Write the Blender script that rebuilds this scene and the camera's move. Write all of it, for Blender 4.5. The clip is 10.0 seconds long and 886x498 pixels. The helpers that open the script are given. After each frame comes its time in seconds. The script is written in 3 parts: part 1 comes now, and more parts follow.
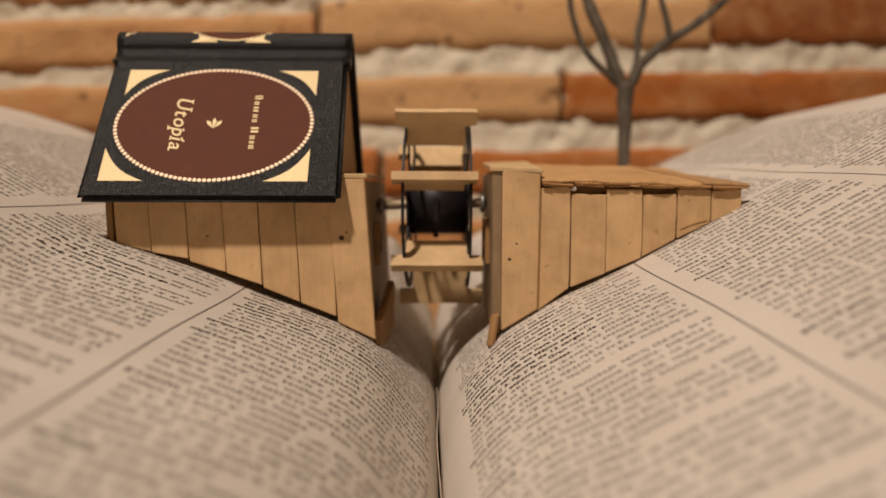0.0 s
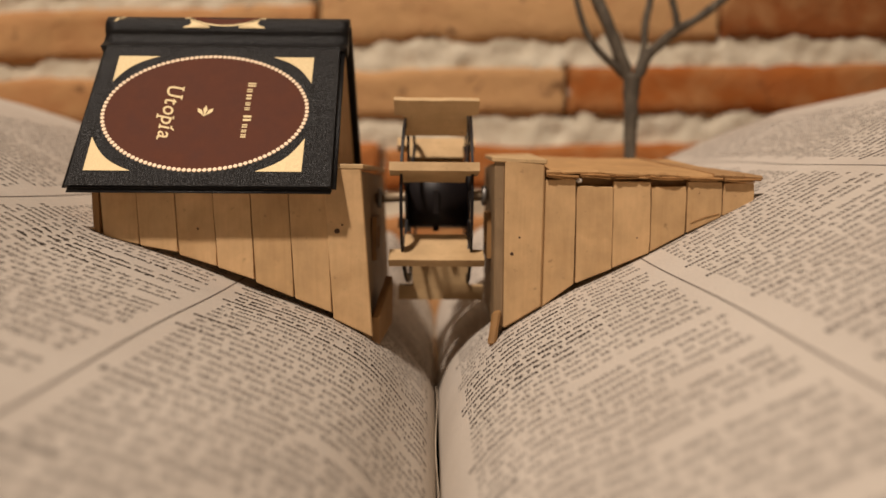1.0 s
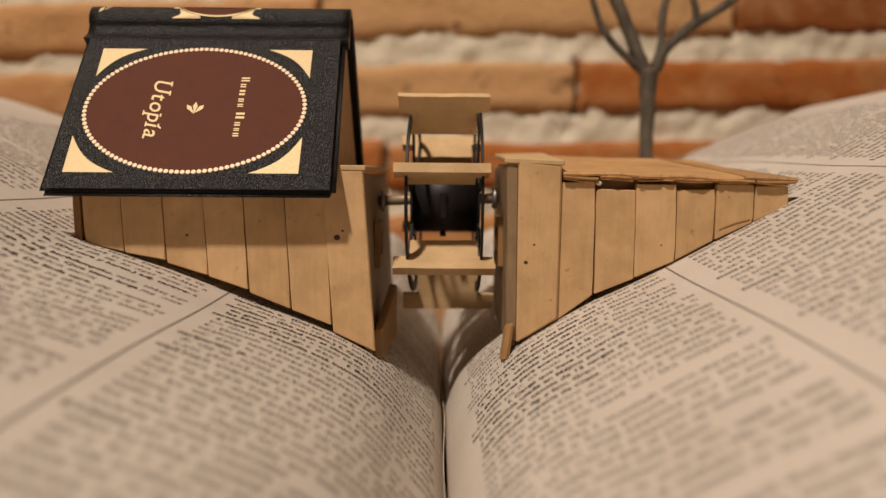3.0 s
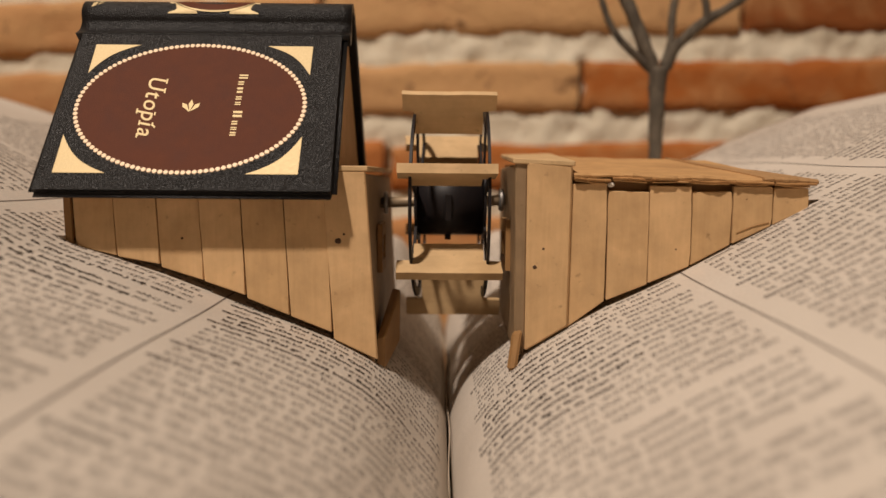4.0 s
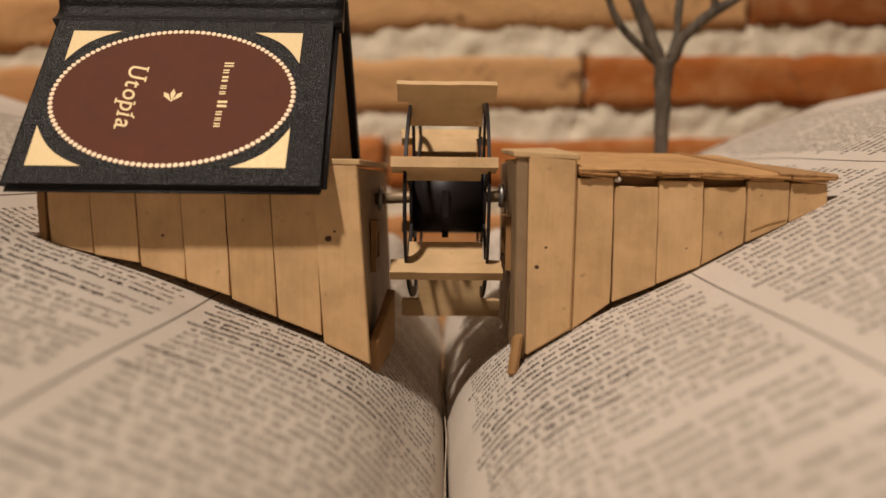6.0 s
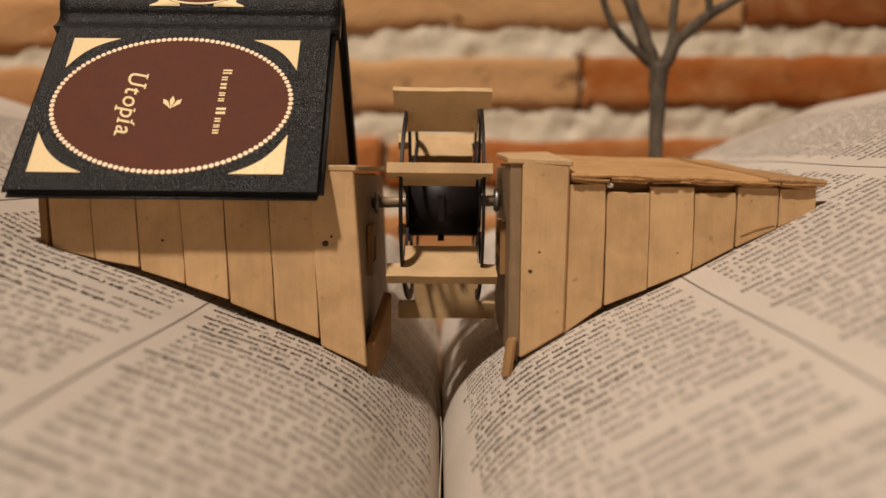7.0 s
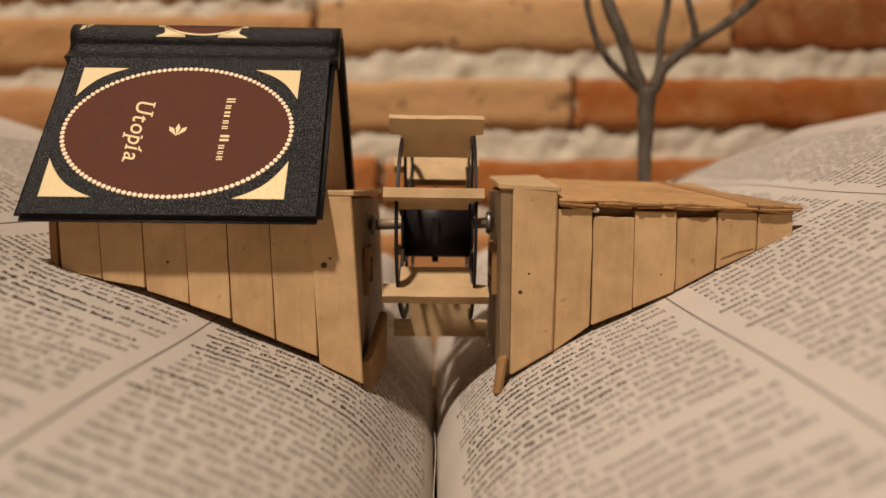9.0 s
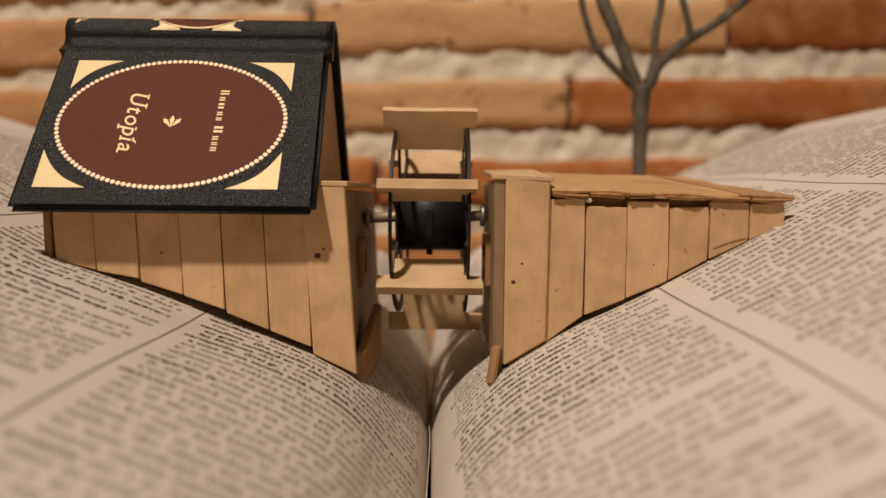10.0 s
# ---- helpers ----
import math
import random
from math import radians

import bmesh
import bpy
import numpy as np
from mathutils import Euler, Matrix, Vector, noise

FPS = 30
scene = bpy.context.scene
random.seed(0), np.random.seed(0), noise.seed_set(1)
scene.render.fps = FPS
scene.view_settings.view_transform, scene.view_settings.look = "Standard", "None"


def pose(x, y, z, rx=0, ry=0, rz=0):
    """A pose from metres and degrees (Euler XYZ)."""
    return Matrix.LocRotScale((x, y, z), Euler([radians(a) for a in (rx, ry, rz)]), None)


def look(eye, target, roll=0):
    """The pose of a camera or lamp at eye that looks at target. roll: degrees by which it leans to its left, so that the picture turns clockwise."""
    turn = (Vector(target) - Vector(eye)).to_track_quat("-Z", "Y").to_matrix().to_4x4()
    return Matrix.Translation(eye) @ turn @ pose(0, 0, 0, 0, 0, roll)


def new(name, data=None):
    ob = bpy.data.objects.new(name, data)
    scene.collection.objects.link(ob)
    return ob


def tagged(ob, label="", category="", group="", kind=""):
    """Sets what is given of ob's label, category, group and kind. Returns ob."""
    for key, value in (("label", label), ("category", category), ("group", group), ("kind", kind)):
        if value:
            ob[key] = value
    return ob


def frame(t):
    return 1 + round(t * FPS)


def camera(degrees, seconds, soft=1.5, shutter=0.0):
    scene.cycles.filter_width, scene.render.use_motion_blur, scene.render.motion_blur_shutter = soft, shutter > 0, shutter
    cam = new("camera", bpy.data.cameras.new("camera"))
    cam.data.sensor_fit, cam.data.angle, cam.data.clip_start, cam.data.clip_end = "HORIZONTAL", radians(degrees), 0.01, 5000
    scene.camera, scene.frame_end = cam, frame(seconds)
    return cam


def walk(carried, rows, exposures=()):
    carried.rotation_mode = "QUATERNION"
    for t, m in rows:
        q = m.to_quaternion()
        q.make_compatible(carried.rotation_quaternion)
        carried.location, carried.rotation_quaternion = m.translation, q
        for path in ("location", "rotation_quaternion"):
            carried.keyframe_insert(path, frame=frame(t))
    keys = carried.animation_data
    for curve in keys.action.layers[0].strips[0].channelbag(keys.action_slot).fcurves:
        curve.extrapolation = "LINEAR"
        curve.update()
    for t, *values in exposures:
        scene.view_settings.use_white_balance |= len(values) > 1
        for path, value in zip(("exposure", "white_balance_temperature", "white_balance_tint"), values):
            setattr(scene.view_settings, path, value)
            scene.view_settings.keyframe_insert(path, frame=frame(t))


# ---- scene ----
# All numbers below are centimetres; C turns them into metres.
C = 0.01
cam = camera(62.3, 10.0)
cam.data.dof.use_dof = True
cam.data.dof.focus_distance = 16.6 * C
cam.data.dof.aperture_fstop = 9.3
ROWS = [
    (0.0, (0.093, 0.067, 4.682), (0.130, 2.060, 4.523), 0.2),
    (0.5, (0.141, 0.447, 4.601), (0.175, 2.441, 4.439), 0.2),
    (1.0, (0.177, 0.795, 4.537), (0.207, 2.788, 4.371), 0.4),
    (1.5, (0.210, 1.138, 4.501), (0.236, 3.131, 4.332), 0.3),
    (2.0, (0.176, 1.527, 4.603), (0.200, 3.519, 4.428), 0.3),
    (2.5, (0.141, 1.825, 4.683), (0.163, 3.817, 4.506), 0.4),
    (4.0, (0.018, 2.812, 4.695), (0.033, 4.805, 4.522), 0.5),
    (4.5, (0.056, 3.109, 4.729), (0.069, 5.101, 4.555), 0.6),
    (5.0, (0.077, 3.483, 4.703), (0.092, 5.476, 4.529), 0.6),
    (5.5, (0.074, 3.718, 4.608), (0.088, 5.710, 4.434), 0.6),
    (7.0, (0.188, 3.468, 4.797), (0.204, 5.460, 4.612), 0.6),
    (7.5, (0.174, 3.068, 4.987), (0.192, 5.059, 4.808), 0.6),
    (8.0, (0.168, 2.857, 4.972), (0.187, 4.849, 4.804), 0.6),
    (8.5, (0.171, 2.757, 4.986), (0.188, 4.751, 4.832), 0.6),
    (9.0, (0.225, 2.804, 4.995), (0.252, 4.799, 4.852), 0.7),
    (9.5, (0.325, 2.746, 4.829), (0.353, 4.742, 4.701), 0.5),
    (10.0, (0.357, 2.734, 4.660), (0.386, 4.730, 4.533), 0.6),
]
walk(cam, [(t, look(Vector(e) * C, Vector(g) * C, r)) for t, e, g, r in ROWS])

# ---- light: one warm lamp in front and to one side, its bounce in a closed room ----
world = bpy.data.worlds.new("world")
world.use_nodes = True
world.node_tree.nodes["Background"].inputs[0].default_value = (1.0, 0.85, 0.68, 1)
world.node_tree.nodes["Background"].inputs[1].default_value = 0.05
scene.world = world
scene.view_settings.exposure = 0.0


def lamp(name, eye, target, watts, size, colour, spread):
    data = bpy.data.lights.new(name, "AREA")
    data.shape, data.size, data.energy, data.color = "DISK", size, watts, colour
    # Narrowed spread stands in for the lens darkening towards the view's corners.
    data.spread = radians(spread)
    ob = new(name, data)
    ob.matrix_world = look(eye, target)
    return ob


lamp("ceiling_lamp", (-0.62, -0.88, 1.95), (-0.01, 0.32, 0.07), 11.5, 0.13, (1.0, 0.85, 0.72), 90)


# ---- materials ----
def mat(name, colour, rough=0.6, metal=0.0, spec=0.5):
    m = bpy.data.materials.new(name)
    m.use_nodes = True
    b = m.node_tree.nodes["Principled BSDF"]
    b.inputs["Base Color"].default_value = (*colour, 1)
    b.inputs["Roughness"].default_value = rough
    b.inputs["Metallic"].default_value = metal
    b.inputs["Specular IOR Level"].default_value = spec
    return m


def node(m, kind, **inputs):
    n = m.node_tree.nodes.new(kind)
    for k, v in inputs.items():
        n.inputs[k.replace("_", " ")].default_value = v
    return n


def wire(m, a, b):
    m.node_tree.links.new(a, b)


def coords(m, scale=(1, 1, 1)):
    tc = node(m, "ShaderNodeTexCoord")
    mp = node(m, "ShaderNodeMapping")
    mp.inputs["Scale"].default_value = scale
    wire(m, tc.outputs["Object"], mp.inputs["Vector"])
    return mp.outputs["Vector"]


def ramp(m, fac, stops):
    r = node(m, "ShaderNodeValToRGB")
    e = r.color_ramp.elements
    while len(e) < len(stops):
        e.new(0.5)
    for el, (p, c) in zip(e, stops):
        el.position, el.color = p, (*c, 1)
    wire(m, fac, r.inputs["Fac"])
    return r.outputs["Color"]


def mix(m, fac, a, b, mode="MIX"):
    n = node(m, "ShaderNodeMix")
    n.data_type, n.blend_type = "RGBA", mode
    for sock, v in ((n.inputs[0], fac), (n.inputs[6], a), (n.inputs[7], b)):
        if isinstance(v, (int, float)):
            sock.default_value = v
        elif isinstance(v, tuple):
            sock.default_value = (*v, 1)
        else:
            wire(m, v, sock)
    return n.outputs[2]


def noise_tex(m, vec, scale, detail=4.0, rough=0.55, dist=0.0):
    n = node(m, "ShaderNodeTexNoise", Scale=scale, Detail=detail, Roughness=rough, Distortion=dist)
    wire(m, vec, n.inputs["Vector"])
    return n.outputs["Fac"]


def finish(m, colour=None, rough=None, height=None, strength=0.3, dist=0.0002):
    b = m.node_tree.nodes["Principled BSDF"]
    if colour is not None:
        wire(m, colour, b.inputs["Base Color"])
    if rough is not None:
        wire(m, rough, b.inputs["Roughness"])
    if height is not None:
        n = node(m, "ShaderNodeBump", Strength=strength, Distance=dist)
        wire(m, height, n.inputs["Height"])
        wire(m, n.outputs["Normal"], b.inputs["Normal"])
    return m


def rand(m):
    return node(m, "ShaderNodeObjectInfo").outputs["Random"]


def shifted(m, vec):
    """Move the pattern by the object's random number, so that alike pieces differ."""
    n = node(m, "ShaderNodeVectorMath")
    n.operation = "ADD"
    s = node(m, "ShaderNodeMath")
    s.operation = "MULTIPLY"
    s.inputs[1].default_value = 3.7
    wire(m, rand(m), s.inputs[0])
    wire(m, vec, n.inputs[0])
    wire(m, s.outputs[0], n.inputs[1])
    return n.outputs[0]


def wood_mat(name, light, dark, along="z", rough=0.62):
    m = mat(name, light, rough, spec=0.25)
    k = {"z": (1, 1, 0.09), "x": (0.09, 1, 1), "y": (1, 0.09, 1)}[along]
    grain = noise_tex(m, shifted(m, coords(m, k)), 900, 5, 0.6, 0.6)
    plain = shifted(m, coords(m))
    blot, stain, specks = noise_tex(m, plain, 150, 5, 0.6), noise_tex(m, plain, 55, 4, 0.6, 0.5), noise_tex(m, plain, 430, 3, 0.55)
    c = mix(m, 0.5, ramp(m, grain, [(0.25, dark), (0.62, light)]), light)
    c = mix(m, 0.55, c, ramp(m, blot, [(0.3, tuple(x * 0.74 for x in light)), (0.7, tuple(min(1, x * 1.16) for x in light))]))
    c = mix(m, ramp(m, stain, [(0.52, (0, 0, 0)), (0.75, (0.45, 0.45, 0.45))]), c, tuple(x * 0.8 for x in dark))
    c = mix(m, ramp(m, specks, [(0.67, (0, 0, 0)), (0.80, (0.5, 0.5, 0.5))]), c, tuple(x * 0.4 for x in dark))
    tone = ramp(m, rand(m), [(0.0, (0.84, 0.82, 0.78)), (1.0, (1.0, 1.0, 1.0))])
    c = mix(m, 1.0, c, tone, "MULTIPLY")
    return finish(m, c, None, mix(m, 0.5, grain, specks), 0.4, 0.00016)


WOOD = wood_mat("birch_stick", (0.70, 0.46, 0.24), (0.45, 0.25, 0.10))
WOOD_X = wood_mat("birch_stick_flat", (0.70, 0.49, 0.27), (0.50, 0.31, 0.14), "x")
KNOT = mat("knot_wood", (0.07, 0.032, 0.014), 0.7)
WOOD_DARK = wood_mat("dark_brown_stick", (0.36, 0.20, 0.08), (0.20, 0.10, 0.04))
# Grey brown of the side walls, darkened so the colour carries their shade.
WOOD_GREY = wood_mat("shaded_grey_board", (0.33, 0.225, 0.13), (0.12, 0.075, 0.045))
CARD_EDGE = wood_mat("torn_card_edge", (0.46, 0.25, 0.10), (0.24, 0.11, 0.04), "x", 0.85)
ROOF_BROWN = wood_mat("brown_card", (0.44, 0.26, 0.12), (0.30, 0.16, 0.07), "x", 0.8)
CARD = wood_mat("raw_card", (0.56, 0.33, 0.145), (0.36, 0.18, 0.07), "x", 0.8)


def paper_mat():
    m = mat("paper", (0.70, 0.61, 0.50), 0.75, spec=0.2)
    v = coords(m)
    a, b = noise_tex(m, v, 25, 4), noise_tex(m, v, 1800, 3)
    c = ramp(m, a, [(0.3, (0.55, 0.49, 0.425)), (0.7, (0.64, 0.58, 0.51))])
    c = mix(m, 0.12, c, ramp(m, b, [(0.3, (0.45, 0.36, 0.28)), (0.7, (0.8, 0.72, 0.62))]))
    return finish(m, c, None, noise_tex(m, v, 90, 3), 0.25, 0.0004)


PAPER = paper_mat()


def edge_mat():
    m = mat("page_edges", (0.62, 0.52, 0.40), 0.85, spec=0.15)
    v = coords(m, (0.03, 0.03, 1))
    n = noise_tex(m, v, 2600, 3)
    return finish(m, ramp(m, n, [(0.3, (0.42, 0.33, 0.24)), (0.7, (0.68, 0.58, 0.46))]), None, n, 0.5, 0.0003)


EDGES = edge_mat()
INK = mat("printing_ink", (0.065, 0.054, 0.047), 0.7, spec=0.2)
# Paler inks: the low contrast of blurred print is put into the colour.
INK_PRINT = mat("softened_ink", (0.145, 0.125, 0.11), 0.75, spec=0.2)
INK_FAINT = mat("faint_ink", (0.20, 0.17, 0.15), 0.75, spec=0.2)


def leather_mat(name, base, other, rough, bump=0.5, spec=0.32):
    m = mat(name, base, rough, spec=spec)
    v = coords(m)
    vo = node(m, "ShaderNodeTexVoronoi", Scale=3400.0)
    wire(m, v, vo.inputs["Vector"])
    n = noise_tex(m, v, 220, 4)
    fine = mix(m, 0.5, vo.outputs["Distance"], noise_tex(m, v, 4200, 2))
    r = ramp(m, n, [(0.3, (rough - 0.03,) * 3), (0.75, (rough + 0.05,) * 3)])
    return finish(m, ramp(m, n, [(0.3, base), (0.75, other)]), r, fine, bump, 0.00022)


BLACK = leather_mat("black_leather", (0.008, 0.007, 0.007), (0.012, 0.011, 0.011), 0.34, 1.0, 0.24)
RED = leather_mat("oxblood_leather", (0.100, 0.028, 0.013), (0.128, 0.040, 0.020), 0.6, 0.2, 0.12)


def gold_mat():
    m = mat("gold_foil", (0.6, 0.45, 0.22), 0.5, 0.3, 0.3)
    n = noise_tex(m, coords(m), 1500, 5, 0.7)
    c = ramp(m, n, [(0.3, (0.50, 0.38, 0.20)), (0.7, (0.65, 0.52, 0.30))])
    return finish(m, c, ramp(m, n, [(0.3, (0.46,) * 3), (0.7, (0.62,) * 3)]), n, 0.3, 0.0001)


GOLD = gold_mat()
BEAD = mat("pale_gold_bead", (0.80, 0.60, 0.40), 0.5, 0.1)
PLASTIC = mat("black_plastic", (0.012, 0.009, 0.010), 0.5, spec=0.35)
WASHER = mat("washer_metal", (0.36, 0.34, 0.32), 0.45, 0.8)
METAL = finish(mat("worn_rod", (0.34, 0.25, 0.16), 0.5, 0.3))


def brick_mat():
    m = mat("brick", (0.42, 0.16, 0.06), 0.85, spec=0.2)
    v = shifted(m, coords(m))
    a, b, s = noise_tex(m, v, 22, 6, 0.65, 0.4), noise_tex(m, v, 190, 5, 0.7), noise_tex(m, v, 75, 3)
    wash = noise_tex(m, shifted(m, coords(m, (0.35, 1, 1))), 40, 5, 0.6)
    # every brick leans to tan, to orange red or to brown; brown also holds corner dimming
    at = node(m, "ShaderNodeAttribute")
    at.attribute_type, at.attribute_name = "OBJECT", "redness"
    base = ramp(m, at.outputs["Fac"], [(0.0, (0.66, 0.40, 0.19)), (0.7, (0.47, 0.145, 0.03)), (1.0, (0.22, 0.075, 0.025))])
    c = mix(m, ramp(m, a, [(0.45, (0, 0, 0)), (0.66, (0.5, 0.5, 0.5))]), base, (0.66, 0.40, 0.18))
    c = mix(m, ramp(m, wash, [(0.55, (0, 0, 0)), (0.72, (0.55, 0.55, 0.55))]), c, (0.36, 0.115, 0.035))
    c = mix(m, ramp(m, b, [(0.60, (0, 0, 0)), (0.74, (0.5, 0.5, 0.5))]), c, (0.24, 0.09, 0.035))
    c = mix(m, ramp(m, s, [(0.64, (0, 0, 0)), (0.72, (0.75, 0.75, 0.75))]), c, (0.14, 0.06, 0.028))
    return finish(m, c, None, mix(m, 0.5, a, b), 0.8, 0.004)


BRICK = brick_mat()


def mortar_mat():
    m = mat("lime_mortar", (0.66, 0.58, 0.46), 0.95, spec=0.1)
    v = coords(m)
    a, b = noise_tex(m, v, 22, 5), noise_tex(m, v, 240, 5, 0.7)
    c = ramp(m, a, [(0.3, (0.72, 0.62, 0.45)), (0.65, (0.90, 0.81, 0.63))])
    c = mix(m, 0.30, c, ramp(m, b, [(0.3, (0.60, 0.51, 0.38)), (0.65, (0.90, 0.85, 0.74))]))
    return finish(m, c, None, b, 0.6, 0.002)


MORTAR = mortar_mat()


def bark_mat():
    m = mat("twig_bark", (0.12, 0.10, 0.075), 0.85, spec=0.15)
    v = coords(m)
    a, b = noise_tex(m, coords(m, (1, 1, 0.3)), 420, 5, 0.65), noise_tex(m, v, 700, 2)
    c = ramp(m, a, [(0.3, (0.055, 0.045, 0.036)), (0.7, (0.17, 0.14, 0.105))])
    c = mix(m, ramp(m, b, [(0.68, (0, 0, 0)), (0.76, (0.6, 0.6, 0.6))]), c, (0.42, 0.32, 0.20))
    return finish(m, c, None, a, 0.7, 0.0006)


BARK = bark_mat()


def plain_mat(name, colour, scale=6):
    m = mat(name, colour, 0.8, spec=0.2)
    n = noise_tex(m, coords(m), scale, 5)
    return finish(m, ramp(m, n, [(0.3, tuple(x * 0.9 for x in colour)), (0.7, colour)]), None, n, 0.2, 0.002)


PLASTER = plain_mat("cream_plaster", (0.72, 0.64, 0.52))
TABLE = wood_mat("table_wood", (0.30, 0.17, 0.08), (0.18, 0.09, 0.04), "x", 0.45)
FLOOR = plain_mat("floor_tile", (0.32, 0.20, 0.12), 3)
BOARD = leather_mat("binding_cloth", (0.10, 0.035, 0.025), (0.13, 0.05, 0.035), 0.6)


# ---- building helpers (centimetres in, metres out) ----
def part(name, bm, material, parent=None, label="", smooth=False):
    bmesh.ops.recalc_face_normals(bm, faces=bm.faces[:])
    me = bpy.data.meshes.new(name)
    for v in bm.verts:
        v.co *= C
    bm.to_mesh(me)
    bm.free()
    me.materials.append(material)
    if smooth == "bevel":
        big = max(p.area for p in me.polygons) * 0.12
        me.polygons.foreach_set("use_smooth", [p.area < big for p in me.polygons])
    elif smooth:
        me.polygons.foreach_set("use_smooth", [True] * len(me.polygons))
    ob = new(name, me)
    if parent is not None:
        ob.parent = parent
    if label:
        ob["label"] = label
    return ob


def thing(name, label, category, group=""):
    ob = new(name)
    ob.empty_display_size = 0.01
    return tagged(ob, label, category, group)


def box(x0, x1, y0, y1, z0, z1, bevel=0.0, seg=1):
    bm = bmesh.new()
    bmesh.ops.create_cube(bm, size=1)
    for v in bm.verts:
        v.co = Vector((x0 + (v.co.x + 0.5) * (x1 - x0), y0 + (v.co.y + 0.5) * (y1 - y0), z0 + (v.co.z + 0.5) * (z1 - z0)))
    if bevel:
        bmesh.ops.bevel(bm, geom=bm.edges[:], offset=bevel, segments=seg, affect="EDGES")
    return bm


def prism(points, a, b, bevel=0.0):
    """A slab whose outline is given in x and z, from y = a to y = b."""
    bm = bmesh.new()
    front = [bm.verts.new((x, a, z)) for x, z in points]
    back = [bm.verts.new((x, b, z)) for x, z in points]
    bm.faces.new(front)
    bm.faces.new(back[::-1])
    n = len(points)
    for i in range(n):
        bm.faces.new((front[i], front[(i + 1) % n], back[(i + 1) % n], back[i]))
    if bevel:
        bmesh.ops.bevel(bm, geom=bm.edges[:], offset=bevel, segments=1, affect="EDGES")
    return bm


def hexa(corners, bevel=0.0):
    """A block from its four lower and four upper corners, both in turn."""
    bm = bmesh.new()
    v = [bm.verts.new(c) for c in corners]
    for f in ((0, 1, 2, 3), (4, 5, 6, 7), (0, 1, 5, 4), (1, 2, 6, 5), (2, 3, 7, 6), (3, 0, 4, 7)):
        bm.faces.new([v[i] for i in f])
    if bevel:
        bmesh.ops.recalc_face_normals(bm, faces=bm.faces[:])
        bmesh.ops.bevel(bm, geom=bm.edges[:], offset=bevel, segments=1, affect="EDGES")
    return bm


def tube(bm, path, sides=10, rough=0.0):
    """A tapered tube along points (x, y, z, radius), closed at its ends."""
    rings = []
    pts = [Vector(p[:3]) for p in path]
    for i, p in enumerate(pts):
        d = (pts[min(i + 1, len(pts) - 1)] - pts[max(i - 1, 0)]).normalized()
        u = d.orthogonal().normalized() if i == 0 else (u - d * u.dot(d)).normalized()
        w = d.cross(u)
        ring = []
        for k in range(sides):
            a = 2 * math.pi * k / sides
            r = path[i][3] * (1 + rough * noise.noise((p + u * math.cos(a) + w * math.sin(a)) * 2.1))
            ring.append(bm.verts.new(p + (u * math.cos(a) + w * math.sin(a)) * r))
        rings.append(ring)
    for a, b in zip(rings, rings[1:]):
        for k in range(sides):
            bm.faces.new((a[k], a[(k + 1) % sides], b[(k + 1) % sides], b[k]))
    bm.faces.new(rings[0][::-1])
    bm.faces.new(rings[-1])
    return bm


def curve_path(points, steps=5):
    """Smooth a few points (x, y, z, radius) into many."""
    p = [Vector(q) for q in points]
    out = []
    for i in range(len(p) - 1):
        a, b, c, d = p[max(i - 1, 0)], p[i], p[i + 1], p[min(i + 2, len(p) - 1)]
        for k in range(steps):
            t = k / steps
            out.append(0.5 * ((2 * b) + (c - a) * t + (2 * a - 5 * b + 4 * c - d) * t * t + (3 * b - a - 3 * c + d) * t ** 3))
    return [tuple(v) for v in out + [p[-1]]]


# ---- the room, which closes the place ----
WALL_Y, TABLE_Z = 48.0, -4.2
tagged(part("floor", box(-160, 160, -220, 60, -82, -79), FLOOR), "brown tiled floor under the table", "floor", kind="structure")
tagged(part("ceiling", box(-160, 160, -220, 60, 210, 215), PLASTER), "cream plastered ceiling", "ceiling", kind="structure")
tagged(part("wall_west", box(-165, -160, -220, 60, -79, 210), PLASTER), "cream plastered side wall", "wall", kind="structure")
tagged(part("wall_east", box(160, 165, -220, 60, -79, 210), PLASTER), "cream plastered side wall", "wall", kind="structure")
tagged(part("wall_south", box(-160, 160, -225, -220, -79, 210), PLASTER), "cream plastered wall", "wall", kind="structure")

table = thing("table", "dark wooden table that carries the open book", "table")
part("tabletop", box(-70, 70, -35, 45, TABLE_Z - 3, TABLE_Z, 0.4, 2), TABLE, table)
for lx in (-62, 62):
    for ly in (-28, 38):
        part("leg", box(lx - 3, lx + 3, ly - 3, ly + 3, -79, TABLE_Z - 3, 0.3), TABLE, table)

# ---- the open dictionary ----
GUT = 0.33
RIGHT = [(0.05, -1.5), (0.14, -1.0), (0.34, -0.45), (0.92, 0.35), (1.62, 1.0), (2.42, 1.52), (3.32, 2.03), (4.22, 2.46), (5.12, 2.9), (6.02, 3.36), (6.92, 3.82),
         (7.72, 4.26), (9.22, 5.05), (10.3, 5.5), (12.8, 6.9), (15.3, 7.95), (17.3, 8.4), (19.3, 8.6), (21.3, 8.5)]
LEFT = [(0.05, -1.5), (0.20, -0.95), (0.70, -0.38), (1.18, 0.28), (1.68, 0.75), (2.48, 1.2), (3.48, 1.62), (4.48, 1.98), (5.38, 2.32), (6.28, 2.65), (7.18, 2.95),
        (8.18, 3.3), (8.98, 3.75), (11.2, 5.0), (13.2, 6.1), (15.7, 7.25), (18.2, 8.1), (20.2, 8.4), (22.2, 8.35)]


